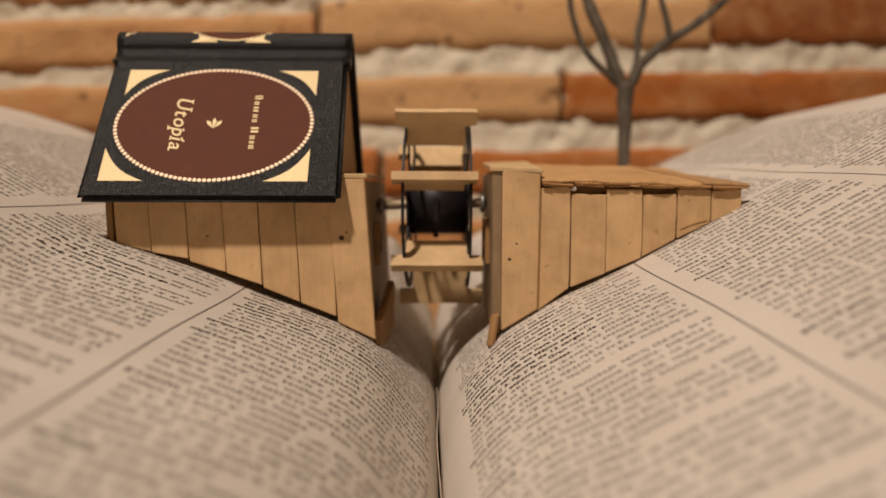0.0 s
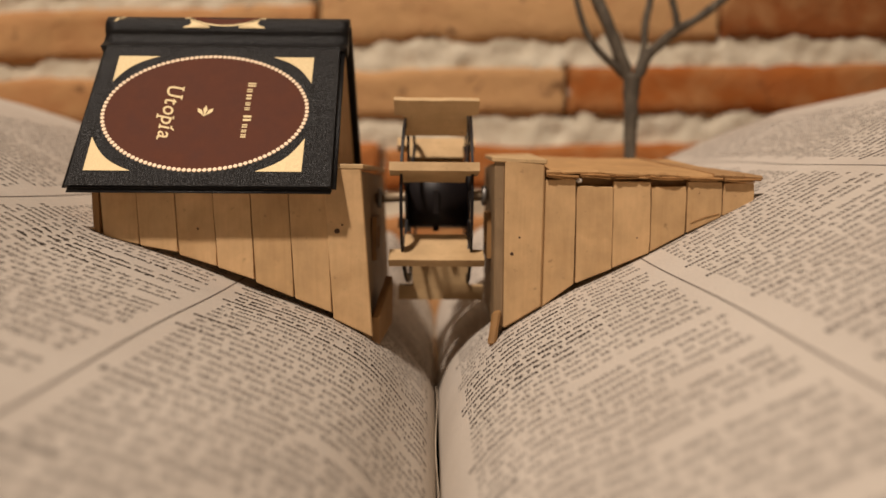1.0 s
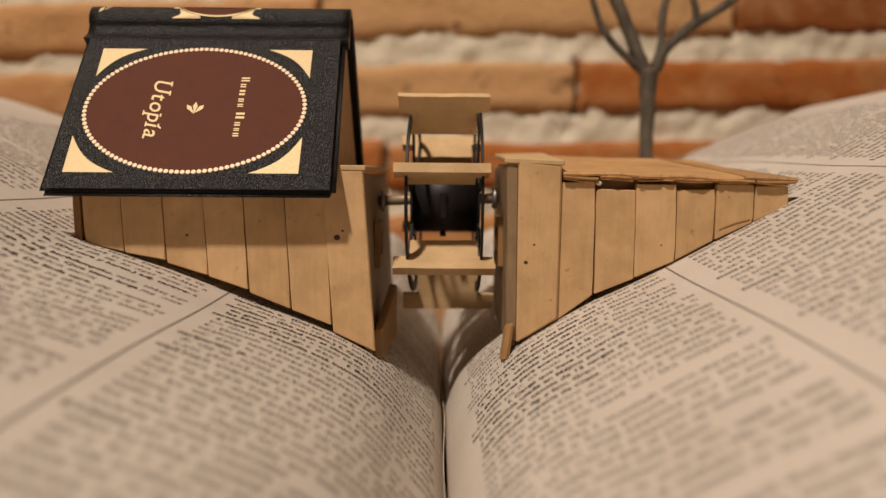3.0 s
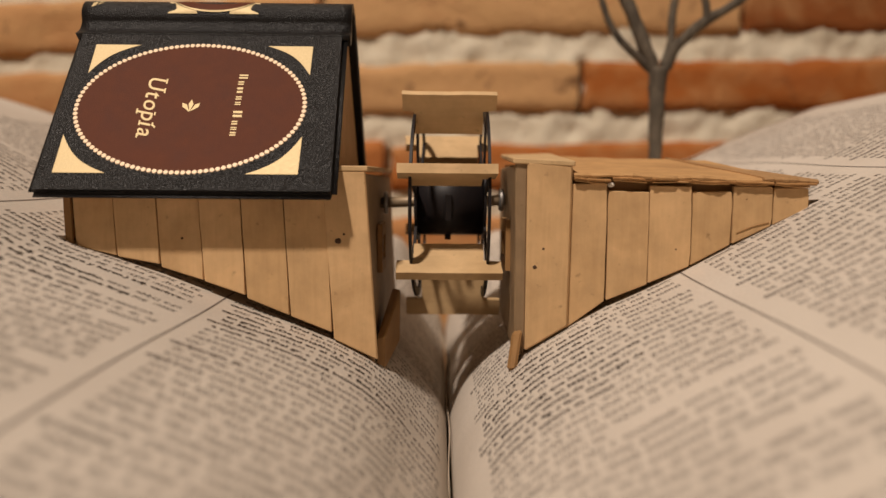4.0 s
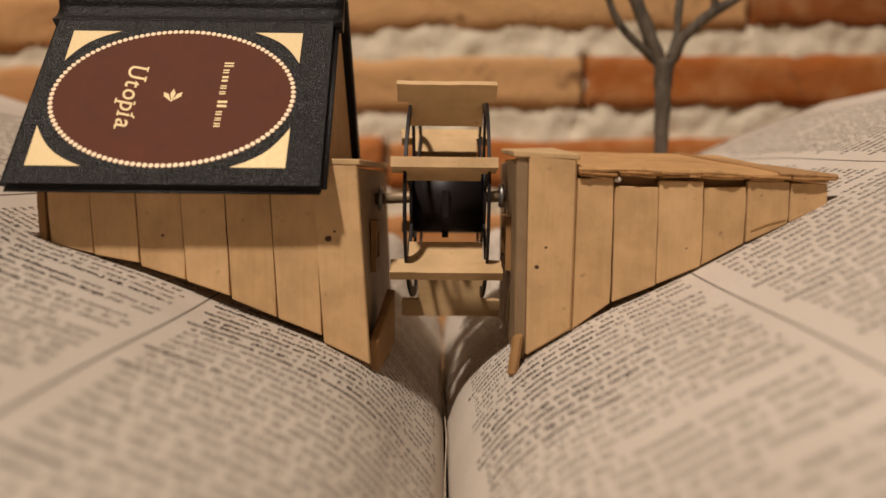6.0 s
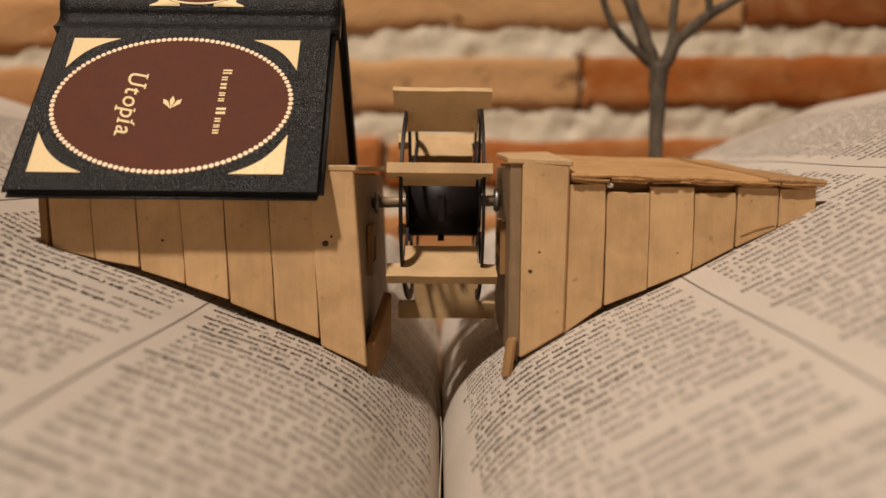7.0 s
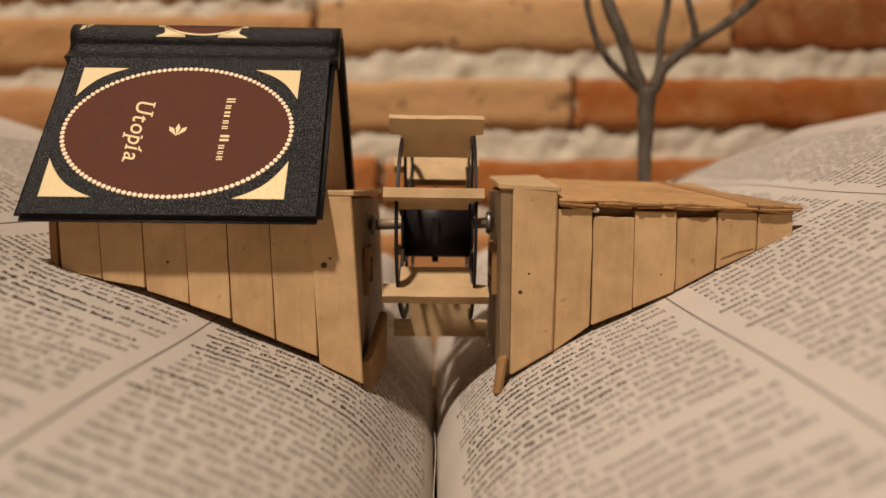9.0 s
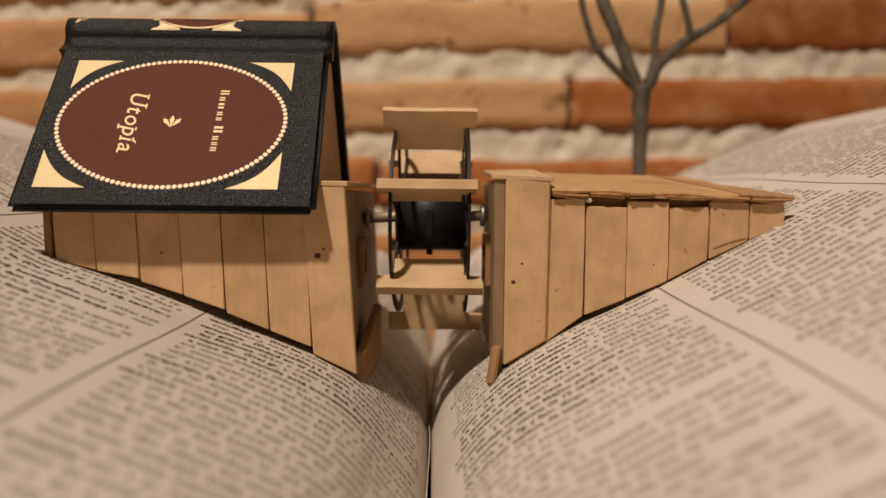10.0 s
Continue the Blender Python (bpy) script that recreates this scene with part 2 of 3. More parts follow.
def page_z(side, d, y):
    """The height of the page at the distance d from the gutter."""
    table_ = RIGHT if side > 0 else LEFT
    z = float(np.interp(d, [p[0] for p in table_], [p[1] for p in table_]))
    slope = 0.055 if side > 0 else 0.012
    back = min(1, max(0, (y - 25) / 7))
    z += (1.5 if side > 0 else 1.6) * back * back * (3 - 2 * back) * math.exp(-((d - 1.9) / 1.3) ** 2)
    if side > 0:
        z += 0.45 * min(1, max(0, (y - 19) / 12)) * math.exp(-((d - 9.7) / 3.4) ** 2)
    return z + slope * (min(y, 19.0) - 18.7) * min(1, d / 2.5) + 0.03 * math.sin(0.7 * y + d) * min(1, d / 4)


def smooth_profile(side):
    """Distances and arc lengths along the page, finely stepped."""
    ds = np.linspace(0.05, 21.5, 520)
    zs = np.array([page_z(side, d, 18.7) for d in ds])
    for _ in range(24):
        zs[1:-1] = (zs[:-2] + 2 * zs[1:-1] + zs[2:]) / 4
    arc = np.concatenate([[0], np.cumsum(np.hypot(np.diff(ds), np.diff(zs)))])
    return ds, zs, arc


PROFILE = {s: smooth_profile(s) for s in (-1, 1)}


def on_page(side, d, y, lift=0.0):
    ds, zs, _ = PROFILE[side]
    base = float(np.interp(d, ds, zs)) - page_z(side, d, 18.7) + page_z(side, d, y)
    return Vector((GUT + side * d, y, base + lift))


PAGE_BACK, PAGE_FRONT = 33.5, -4.0
dictionary = thing("open_dictionary", "large open dictionary with yellowed printed pages, lying on the table", "book")


def page_sheet(side):
    bm = bmesh.new()
    ds = [0.05, 0.1, 0.16, 0.24, 0.34, 0.45, 0.6, 0.8, 1.0, 1.25, 1.5, 1.8, 2.1, 2.5] + [2.5 + 0.14 * k for k in range(1, 131)]
    ys = [PAGE_FRONT + (PAGE_BACK - PAGE_FRONT) * j / 100 for j in range(101)]
    top = [[bm.verts.new(on_page(side, d, y + (0.35 * math.sin(d * 0.5) if y == ys[-1] else 0), 0.012)) for y in ys] for d in ds]
    low = [[bm.verts.new(v.co - Vector((0, 0, 0.010))) for v in row] for row in top]
    for grid in (top, low):
        for a, b in zip(grid, grid[1:]):
            for j in range(len(ys) - 1):
                bm.faces.new((a[j], b[j], b[j + 1], a[j + 1]))
    for i in range(len(ds) - 1):
        for j in (0, -1):
            bm.faces.new((top[i][j], top[i + 1][j], low[i + 1][j], low[i][j]))
    for j in range(len(ys) - 1):
        for i in (0, -1):
            bm.faces.new((top[i][j], top[i][j + 1], low[i][j + 1], low[i][j]))
    return part("page", bm, PAPER, dictionary, "yellowed page set in two columns", smooth=True)


def page_block(side):
    bm = bmesh.new()
    ds = [0.05, 0.1, 0.16, 0.3, 0.45, 0.7, 1.0, 1.5, 2.0] + [2.0 + 0.65 * k for k in range(1, 29)]
    ys = [PAGE_FRONT + 0.1 + (PAGE_BACK - PAGE_FRONT - 0.2) * j / 60 for j in range(61)]
    top = [[bm.verts.new(on_page(side, d, y, -0.06)) for y in ys] for d in ds]
    low = [[bm.verts.new((GUT + side * d, y, TABLE_Z + 0.35)) for y in ys] for d in ds]
    for grid in (top, low):
        for a, b in zip(grid, grid[1:]):
            for j in range(len(ys) - 1):
                bm.faces.new((a[j], b[j], b[j + 1], a[j + 1]))
    for i in range(len(ds) - 1):
        for j in (0, -1):
            bm.faces.new((top[i][j], top[i + 1][j], low[i + 1][j], low[i][j]))
    for j in range(len(ys) - 1):
        for i in (0, -1):
            bm.faces.new((top[i][j], top[i][j + 1], low[i][j + 1], low[i][j]))
    return part("page_block", bm, EDGES, dictionary, "thick stack of page edges", smooth=False)


PAGES = {s: page_sheet(s) for s in (-1, 1)}
for s in (-1, 1):
    page_block(s)
part("cover", box(-23.5, 23.8, PAGE_FRONT - 0.5, PAGE_BACK + 0.5, TABLE_Z, TABLE_Z + 0.34, 0.08, 2), BOARD, dictionary, "dark red cloth binding")
bm = bmesh.new()
tube(bm, curve_path([(GUT - 0.02 + 0.03 * math.sin(y * 2.3), y, -1.25 + 0.08 * math.sin(y * 1.3), 0.012) for y in range(2, 33, 2)]), 6)
part("binding_thread", bm, EDGES, dictionary, "pale sewing thread deep in the gutter")


# ---- print: columns of small bars for the letters, with the words that can be read ----
def strip(verts, faces, side, a0, a1, y0, y1, lift=0.019):
    """A small flat bar on the page between two arc lengths and two depths."""
    ds, _, arc = PROFILE[side]
    i = len(verts)
    for a, y in ((a0, y0), (a1, y0), (a1, y1), (a0, y1)):
        verts.append(tuple(on_page(side, float(np.interp(a, arc, ds)), y, lift) * C))
    faces.append((i, i + 1, i + 2, i + 3))


def arc_at(side, d):
    ds, _, arc = PROFILE[side]
    return float(np.interp(d, ds, arc))


PITCHES = {1: 0.30, -1: 0.33}


def flat_mesh(name, verts, faces, material, parent, label="", kind=""):
    me = bpy.data.meshes.new(name)
    me.from_pydata(verts, [], faces)
    me.materials.append(material)
    ob = new(name, me)
    ob.parent = parent
    if label:
        ob["label"] = label
    if kind:
        ob["kind"] = kind
    return ob


def words_mesh(side, text, start, y, height):
    """Readable words as flat letters that follow the page's curve."""
    cu = bpy.data.curves.new("words", "FONT")
    cu.body, cu.size, cu.resolution_u, cu.offset = text, 1.0, 2, 0.022
    ob = bpy.data.objects.new("words", cu)
    scene.collection.objects.link(ob)
    bpy.context.view_layer.update()
    me = bpy.data.meshes.new_from_object(ob.evaluated_get(bpy.context.evaluated_depsgraph_get()))
    scene.collection.objects.unlink(ob)
    bpy.data.objects.remove(ob)
    k = height / 0.52
    ds, _, arc = PROFILE[side]
    width = max(v.co.x for v in me.vertices) * k
    for v in me.vertices:
        a = start + v.co.x * k * side
        v.co = on_page(side, float(np.interp(a, arc, ds)), y + v.co.y * k, 0.021) * C
    me.materials.clear()
    me.materials.append(INK)
    w = new("word", me)
    w.parent = PAGES[side]
    return width


def letters(verts, faces, side, a, end, limit, way, y, rng, bold):
    """Small letter-like marks from one arc length towards another; the first word may be bold."""
    s = PITCHES[side] / 0.29
    while (end - a) * way > 0.10:
        n = bold or rng.choice((1, 2, 2, 3, 3, 4, 5, 5, 6, 7, 8, 9))
        ink = 0.74 if bold else 0.42
        for j in range(n):
            w = rng.choice((0.050, 0.088, 0.094, 0.102, 0.132)) * (1.15 if bold else 1) * s
            if (limit - a) * way < w:
                break
            tall = rng.random()
            up = (0.168 if tall < 0.22 else 0.114) * s
            down = -0.045 * s if tall > 0.92 else 0.0
            if rng.random() < 0.5:
                # two uprights with a link between
                strip(verts, faces, side, a, a + way * w * ink * 0.42, y + down, y + up)
                if w > 0.06:
                    strip(verts, faces, side, a + way * w * 0.52, a + way * w * (0.52 + ink * 0.42), y, y + 0.114 * s)
                    strip(verts, faces, side, a, a + way * w * 0.7, y + 0.09 * s, y + 0.114 * s, 0.0193)
            else:
                strip(verts, faces, side, a, a + way * w * 0.72, y, y + 0.028 * s)
                strip(verts, faces, side, a, a + way * w * 0.72, y + 0.086 * s, y + 0.114 * s, 0.0193)
                strip(verts, faces, side, a, a + way * w * ink * 0.45, y + down, y + up, 0.0196)
            a += way * w
        bold = 0
        a += way * rng.uniform(0.07, 0.11) * s


def column(side, d0, d1, y_top, y_bottom, rng, known, ink_mat=None):
    """Lines of print from y_top towards the reader. d0, d1: where a line starts and ends."""
    a0, a1 = arc_at(side, d0), arc_at(side, d1)
    way = 1 if a1 > a0 else -1
    verts, faces = [], []
    k, y = 0, y_top
    entry = 0
    while y > y_bottom:
        a = a0
        for gap, text in known.get(k, ()):
            if gap > 0.35:
                letters(verts, faces, side, a, a + way * (gap - 0.12), a + way * gap, way, y, rng, 0)
            a += way * gap
            a += way * words_mesh(side, text, a, y, 0.386 * PITCHES[side]) + way * 0.07
        first = entry == 0 and k not in known
        if entry == 0:
            entry = rng.randint(3, 9)
        entry -= 1
        if not first and k not in known:
            a += way * 0.18
        end = a1 if entry > 0 else a0 + (a1 - a0) * rng.uniform(0.35, 0.95)
        letters(verts, faces, side, a, end, a1, way, y, rng, rng.randint(6, 11) if first else 0)
        y -= PITCHES[side]
        k += 1
    return flat_mesh("print", verts, faces, ink_mat or INK_PRINT, PAGES[side], "lines of small print too fine to read", "stuff")


rng = random.Random(5)
INNER_RIGHT = {
    42: [(1.2, "cerrado por los lados, que")],
    43: [(1.0, "herradas, sino calzadas con")],
    44: [(0.3, "pinas."), (0.1, "|| 3. V. carpintero de")],
    45: [(0.2, "|| 4. V. tren"), (0.1, "carreta. || cubierta.")],
    46: [(0.2, "de galería o testudo con que")],
    47: [(0.2, "los sitiadores para acercarse a la")],
    49: [(0.0, "carretada."), (0.1, "f. Carga que lleva una carreta o")],
    50: [(0.2, "|| 2. Medida usada en Méjico para")],
    51: [(0.2, "y comprar cal: consta de 12 cargas de")],
    52: [(0.2, "cada una. || 3. fig. y fam. Gran")],
    53: [(0.2, "de cualquier especie de cosas.")],
}
INNER_LEFT = {
    40: [(0.0, "cariofíleo, a."), (0.1, "(Del lat.")],
    42: [(0.0, "cariofilina."), (0.1, "(De cariófilo.) f. Quím.")],
    43: [(0.2, "en gran cantidad en el clavo de")],
    44: [(0.2, "las Molucas.")],
    45: [(0.0, "cariópside."), (0.1, "(Del gr."), (0.9, "f. Bot. Fruto seco e")],
    46: [(0.2, "a cuya única semilla está íntimamente")],
    51: [(0.0, "cariparejo, ja.")],
}
OUTER_LEFT = {
    40: [(1.2, "ta. (De cara y harto.) adj. carirre-")],
    42: [(1.0, "ña. adj. barbilampiño.")],
    43: [(1.0, "ga. adj. fam. Que tiene larga")],
    45: [(1.0, "da. adj. De linda cara.")],
}
column(1, 0.50, 4.80, 18.5 + PITCHES[1] * 40, 4.5, rng, INNER_RIGHT)
column(1, 5.32, 9.2, 18.5 + PITCHES[1] * 9, 4.5, rng, {})
column(1, 5.32, 9.2, 18.5 + PITCHES[1] * 42, 18.5 + PITCHES[1] * 9.5, rng, {}, INK_FAINT)
column(1, 9.85, 13.7, 18.5 + PITCHES[1] * 12, 8.0, rng, {})
column(1, 9.85, 13.7, 18.5 + PITCHES[1] * 42, 18.5 + PITCHES[1] * 12.5, rng, {}, INK_FAINT)
column(-1, 4.78, 0.22, 18.5 + PITCHES[-1] * 40, 4.5, rng, INNER_LEFT)
column(-1, 9.6, 5.25, 17.6 + PITCHES[-1] * 40, 4.5, rng, OUTER_LEFT)
column(-1, 14.9, 10.25, 18.5 + PITCHES[-1] * 12, 8.0, rng, {})
column(-1, 14.9, 10.25, 18.5 + PITCHES[-1] * 42, 18.5 + PITCHES[-1] * 12.5, rng, {}, INK_FAINT)


def rule(side, d0, y0, d1, y1, width, steps=60):
    verts, faces = [], []
    a0, a1 = arc_at(side, d0), arc_at(side, d1)
    ds, _, arc = PROFILE[side]
    along_y = abs(y1 - y0) > abs(d1 - d0)
    for i in range(steps + 1):
        t = i / steps
        a, y = a0 + (a1 - a0) * t, y0 + (y1 - y0) * t
        for s in (-0.5, 0.5):
            aa, yy = (a + s * width, y) if along_y else (a, y + s * width)
            verts.append(tuple(on_page(side, float(np.interp(aa, arc, ds)), yy, 0.022) * C))
    for i in range(steps):
        faces.append((2 * i, 2 * i + 1, 2 * i + 3, 2 * i + 2))
    flat_mesh("rule", verts, faces, INK_FAINT, PAGES[side], "thin printed rule")


rule(1, 5.02, 31.5, 4.98, 4.0, 0.035)
rule(-1, 5.06, 31.5, 4.90, 4.0, 0.035)
rule(1, 9.52, 31.5, 9.50, 4.0, 0.035)
rule(-1, 9.92, 31.5, 9.90, 4.0, 0.035)


# ---- mill houses of flat wooden sticks ----
def plank(house, x0, x1, z0, z1, y, base_left, base_right, tilt=0.0, material=None, name="plank", thick=0.16):
    """One upright stick; its foot is cut to the slope of the page."""
    jit = random.uniform(-0.03, 0.03)
    gap = [0.012 + random.uniform(-0.006, 0.012) for _ in range(4)]
    left = [(x0 + gap[0] + 0.012 * noise.noise(Vector((x0, 3.1, k * 0.9))) + tilt * k / 6, base_left + (z0 - base_left) * k / 6) for k in range(7)]
    right = [(x1 - gap[1] + 0.012 * noise.noise(Vector((x1, 7.7, k * 0.9))) + tilt * k / 6, base_right + (z1 - base_right) * k / 6) for k in range(7)]
    bm = prism(right + left[::-1], y + jit, y + jit + thick, 0.02)
    return part(name, bm, material or WOOD, house)


def knot(house, x, y, z, r):
    bm = bmesh.new()
    bmesh.ops.create_icosphere(bm, subdivisions=2, radius=r)
    for v in bm.verts:
        v.co = Vector((v.co.x * (1 + 0.3 * noise.noise(v.co * 20)) + x, v.co.y * 0.3 + y, v.co.z * 0.85 + z))
    part("knot", bm, KNOT, house, "dark round knot in the wood", True)


def frame_of_sticks(house, x, y0, y1, z0, z1, w):
    """A small square frame stuck on a side wall."""
    bm = bmesh.new()
    for a, b, c, d in ((y0, y0 + w, z0, z1), (y1 - w, y1, z0, z1), (y0 + w, y1 - w, z0, z0 + w), (y0 + w, y1 - w, z1 - w, z1)):
        v = [bm.verts.new(p) for p in ((x, a, c), (x + 0.12, a, c), (x + 0.12, b, c), (x, b, c), (x, a, d), (x + 0.12, a, d), (x + 0.12, b, d), (x, b, d))]
        for f in ((0, 1, 2, 3), (4, 5, 6, 7), (0, 1, 5, 4), (1, 2, 6, 5), (2, 3, 7, 6), (3, 0, 4, 7)):
            bm.faces.new([v[i] for i in f])
    part("window_frame", bm, WOOD_DARK, house, "dark little window frame")


def left_house():
    h = thing("mill_house", "small mill house of pale wooden sticks under a book roof", "model house", "mill houses")
    Y = 18.76
    xs = [-7.86, -6.97, -6.03, -5.09, -4.16, -3.20, -2.27]
    top = 5.0
    feet = [3.33, 3.11, 2.88, 2.58, 2.21, 1.82, 1.40]
    for i in range(6):
        plank(h, xs[i], xs[i + 1], top, top, Y, feet[i] - 0.02, feet[i + 1] + (0.05 if i % 2 else 0.0), -0.055 * (top - feet[i]))
    plank(h, -8.08, -7.90, top, top, Y - 0.02, 3.38, 3.33, -0.04, WOOD_DARK, "corner_strip")
    # the broad corner post leans a little
    part("corner_post", prism([(-2.24, 1.3), (-1.28, 0.84), (-1.56, 4.98), (-2.50, 4.98)], Y - 0.05, Y + 0.13, 0.025), WOOD, h)
    knot(h, -2.14, Y - 0.05, 3.47, 0.075)
    knot(h, -2.02, Y - 0.05, 3.62, 0.03)
    knot(h, -5.55, Y, 3.5, 0.03)
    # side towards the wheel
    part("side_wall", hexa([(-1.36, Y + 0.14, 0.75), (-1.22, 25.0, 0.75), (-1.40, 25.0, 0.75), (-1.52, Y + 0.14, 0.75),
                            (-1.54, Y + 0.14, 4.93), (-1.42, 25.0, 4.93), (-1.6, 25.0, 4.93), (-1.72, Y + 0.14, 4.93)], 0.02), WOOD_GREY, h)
    part("far_wall", box(-8.0, -1.6, 24.8, 25.0, 1.0, 5.0, 0.02), WOOD, h)
    part("end_wall", box(-8.0, -7.84, Y + 0.17, 24.8, 2.6, 5.0, 0.02), WOOD, h)
    part("top_board", hexa([(-2.75, Y - 0.06, 4.98), (-1.50, Y - 0.06, 4.98), (-1.36, 25.1, 5.06), (-2.75, 25.1, 5.06),
                            (-2.75, Y - 0.06, 5.10), (-1.50, Y - 0.06, 5.10), (-1.36, 25.1, 5.18), (-2.75, 25.1, 5.18)], 0.02), WOOD_X, h)
    # gable under the open cover
    bm = bmesh.new()
    pts = [(18.62, 5.10), (24.0, 5.10), (21.28, 8.75), (20.78, 8.40)]
    a = [bm.verts.new((-2.42, y, z)) for y, z in pts]
    b = [bm.verts.new((-2.27, y, z)) for y, z in pts]
    bm.faces.new(a)
    bm.faces.new(b[::-1])
    for i in range(4):
        bm.faces.new((a[i], a[(i + 1) % 4], b[(i + 1) % 4], b[i]))
    part("gable", bm, WOOD, h)
    # small window frame, bearing block and a stick at the foot
    frame_of_sticks(h, -1.42, 20.3, 21.6, 2.6, 3.75, 0.28)
    part("foot_stick", hexa([(-1.34, 19.0, 0.55), (-1.16, 19.1, 0.50), (-0.92, 21.2, 0.75), (-1.10, 21.3, 0.80),
                             (-1.32, 18.95, 1.30), (-1.14, 19.05, 1.28), (-0.90, 21.0, 2.10), (-1.10, 21.1, 2.12)], 0.03), WOOD_DARK, h, "brown leaning board at the foot")
    return h


def right_house():
    h = thing("mill_house", "low mill house of pale wooden sticks with ragged card roof", "model house", "mill houses")
    Y = 18.66
    xs = [2.80, 3.685, 4.60, 5.52, 6.405, 7.27, 8.06]
    feet = [1.58, 2.22, 2.60, 3.00, 3.48, 3.90, 4.28]
    tops = [4.77, 4.60, 4.71, 4.62, 4.73, 4.72]
    for i in range(6):
        plank(h, xs[i], xs[i + 1], tops[i] + random.uniform(-0.02, 0.02), tops[i] + random.uniform(-0.02, 0.02), Y, feet[i], feet[i + 1] - 0.02, 0.0)
    part("corner_post", prism([(1.94, 1.10), (2.86, 1.66), (2.90, 5.14), (1.93, 5.22)], Y - 0.12, Y + 0.10, 0.04), WOOD, h)
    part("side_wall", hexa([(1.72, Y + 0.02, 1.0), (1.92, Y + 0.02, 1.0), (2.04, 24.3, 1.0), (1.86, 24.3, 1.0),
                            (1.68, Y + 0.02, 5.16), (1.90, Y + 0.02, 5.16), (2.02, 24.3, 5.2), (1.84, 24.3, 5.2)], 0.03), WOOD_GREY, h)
    # Front edge in the same colour, with the wall's shade in it.
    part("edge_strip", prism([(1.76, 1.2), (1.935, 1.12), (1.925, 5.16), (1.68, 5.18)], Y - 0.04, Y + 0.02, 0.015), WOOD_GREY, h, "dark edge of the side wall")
    # Dark sheet added in place of the shade in the gaps between sticks.
    part("inner_board", prism([(2.9, 1.9), (7.95, 4.45), (7.95, 4.82), (2.9, 4.9)], Y + 0.3, Y + 0.4), WOOD_DARK, h, "dark backing added for the shade between the sticks")
    knot(h, 2.12, Y - 0.12, 2.95, 0.05)
    knot(h, 2.3, Y - 0.12, 3.35, 0.03)
    knot(h, 5.2, Y, 3.35, 0.025)
    knot(h, 6.7, Y, 4.45, 0.02)
    # Pencil line on the stick, built as a thin dark strip.
    part("crack", prism([(6.5, 3.72), (6.85, 3.86), (7.2, 3.95), (7.2, 3.956), (6.85, 3.867), (6.5, 3.724)], Y - 0.026, Y + 0.02), WOOD_DARK, h, "fine dark pencil line on a stick")
    part("far_wall", box(1.95, 7.9, 24.1, 24.3, 1.6, 5.3, 0.02), WOOD, h)
    part("cap_board", hexa([(1.62, Y - 0.1, 5.17), (2.95, Y - 0.14, 5.12), (3.3, 24.4, 5.55), (1.85, 24.4, 5.5),
                            (1.62, Y - 0.1, 5.30), (2.95, Y - 0.14, 5.24), (3.3, 24.4, 5.66), (1.85, 24.4, 5.61)], 0.025), WOOD_X, h)
    # ragged layered roof: one long sheet, a shorter one over its end, split strips along the eave
    def sheet(front, back, thick, seed_, material, n=36):
        bm = bmesh.new()
        rows = []
        for k in range(n + 1):
            t = k / n
            f, b = [Vector(p[0]).lerp(Vector(p[1]), t) for p in (front, back)]
            rag = 0.07 * noise.noise(Vector((f.x * 2.3, seed_, 0))) + 0.04 * noise.noise(Vector((f.x * 7.0, seed_, 3)))
            lift = 0.035 * noise.noise(Vector((f.x * 1.3, seed_, 7)))
            th = thick * (1 + 0.2 * noise.noise(Vector((f.x * 3.7, seed_, 11))))
            ring = [f + Vector((0, rag, lift - th)), f + Vector((0, rag - 0.02, lift - th * 0.5)), f + Vector((0, rag * 1.3 + 0.02, lift))]
            for q in (0.12, 0.35, 0.7, 1.0):
                p = f.lerp(b, q)
                ring.append(p + Vector((0, 0, lift * (1 - q) + 0.02 * noise.noise(p * 1.7))))
            ring.append(b - Vector((0, 0, thick)))
            rows.append([bm.verts.new(v) for v in ring])
        for a, b in zip(rows, rows[1:]):
            for k in range(len(a)):
                bm.faces.new((a[k], a[(k + 1) % len(a)], b[(k + 1) % len(a)], b[k]))
        bm.faces.new(rows[0])
        bm.faces.new(rows[-1][::-1])
        return part("roof_board", bm, material, h)

    sheet(((2.93, Y - 0.10, 4.99), (7.45, Y - 0.08, 4.90)), ((3.2, 24.2, 5.56), (7.2, 22.6, 5.42)), 0.09, 1.5, CARD)
    sheet(((7.02, Y - 0.09, 4.93), (8.20, Y - 0.12, 4.90)), ((6.3, 23.2, 5.52), (7.75, 20.6, 5.12)), 0.10, 4.1, ROOF_BROWN, 14)
    # torn layers of the eave, broken where the sticks end
    for x0, x1, z, q in ((2.94, 3.72, 4.90, 6.2), (3.76, 4.62, 4.915, 7.1), (4.60, 5.52, 4.90, 7.7), (5.46, 6.42, 4.885, 8.4), (6.40, 7.22, 4.865, 9.9), (7.26, 8.16, 4.84, 3.3)):
        sheet(((x0, Y - 0.12, z), (x1, Y - 0.11, z - 0.03)), ((x0, Y + 1.2, z + 0.10), (x1, Y + 1.2, z + 0.08)), 0.07, q, CARD_EDGE, 16)
        sheet(((x0 + 0.03, Y - 0.07, z - 0.06), (x1 - 0.12, Y - 0.06, z - 0.09)), ((x0, Y + 1.2, z + 0.04), (x1, Y + 1.2, z + 0.02)), 0.04, q + 20, CARD, 16)
    # a bead of dried glue under the roof, the frame in the side and the slanting stick at the foot
    bm = bmesh.new()
    bmesh.ops.create_icosphere(bm, subdivisions=2, radius=0.07)
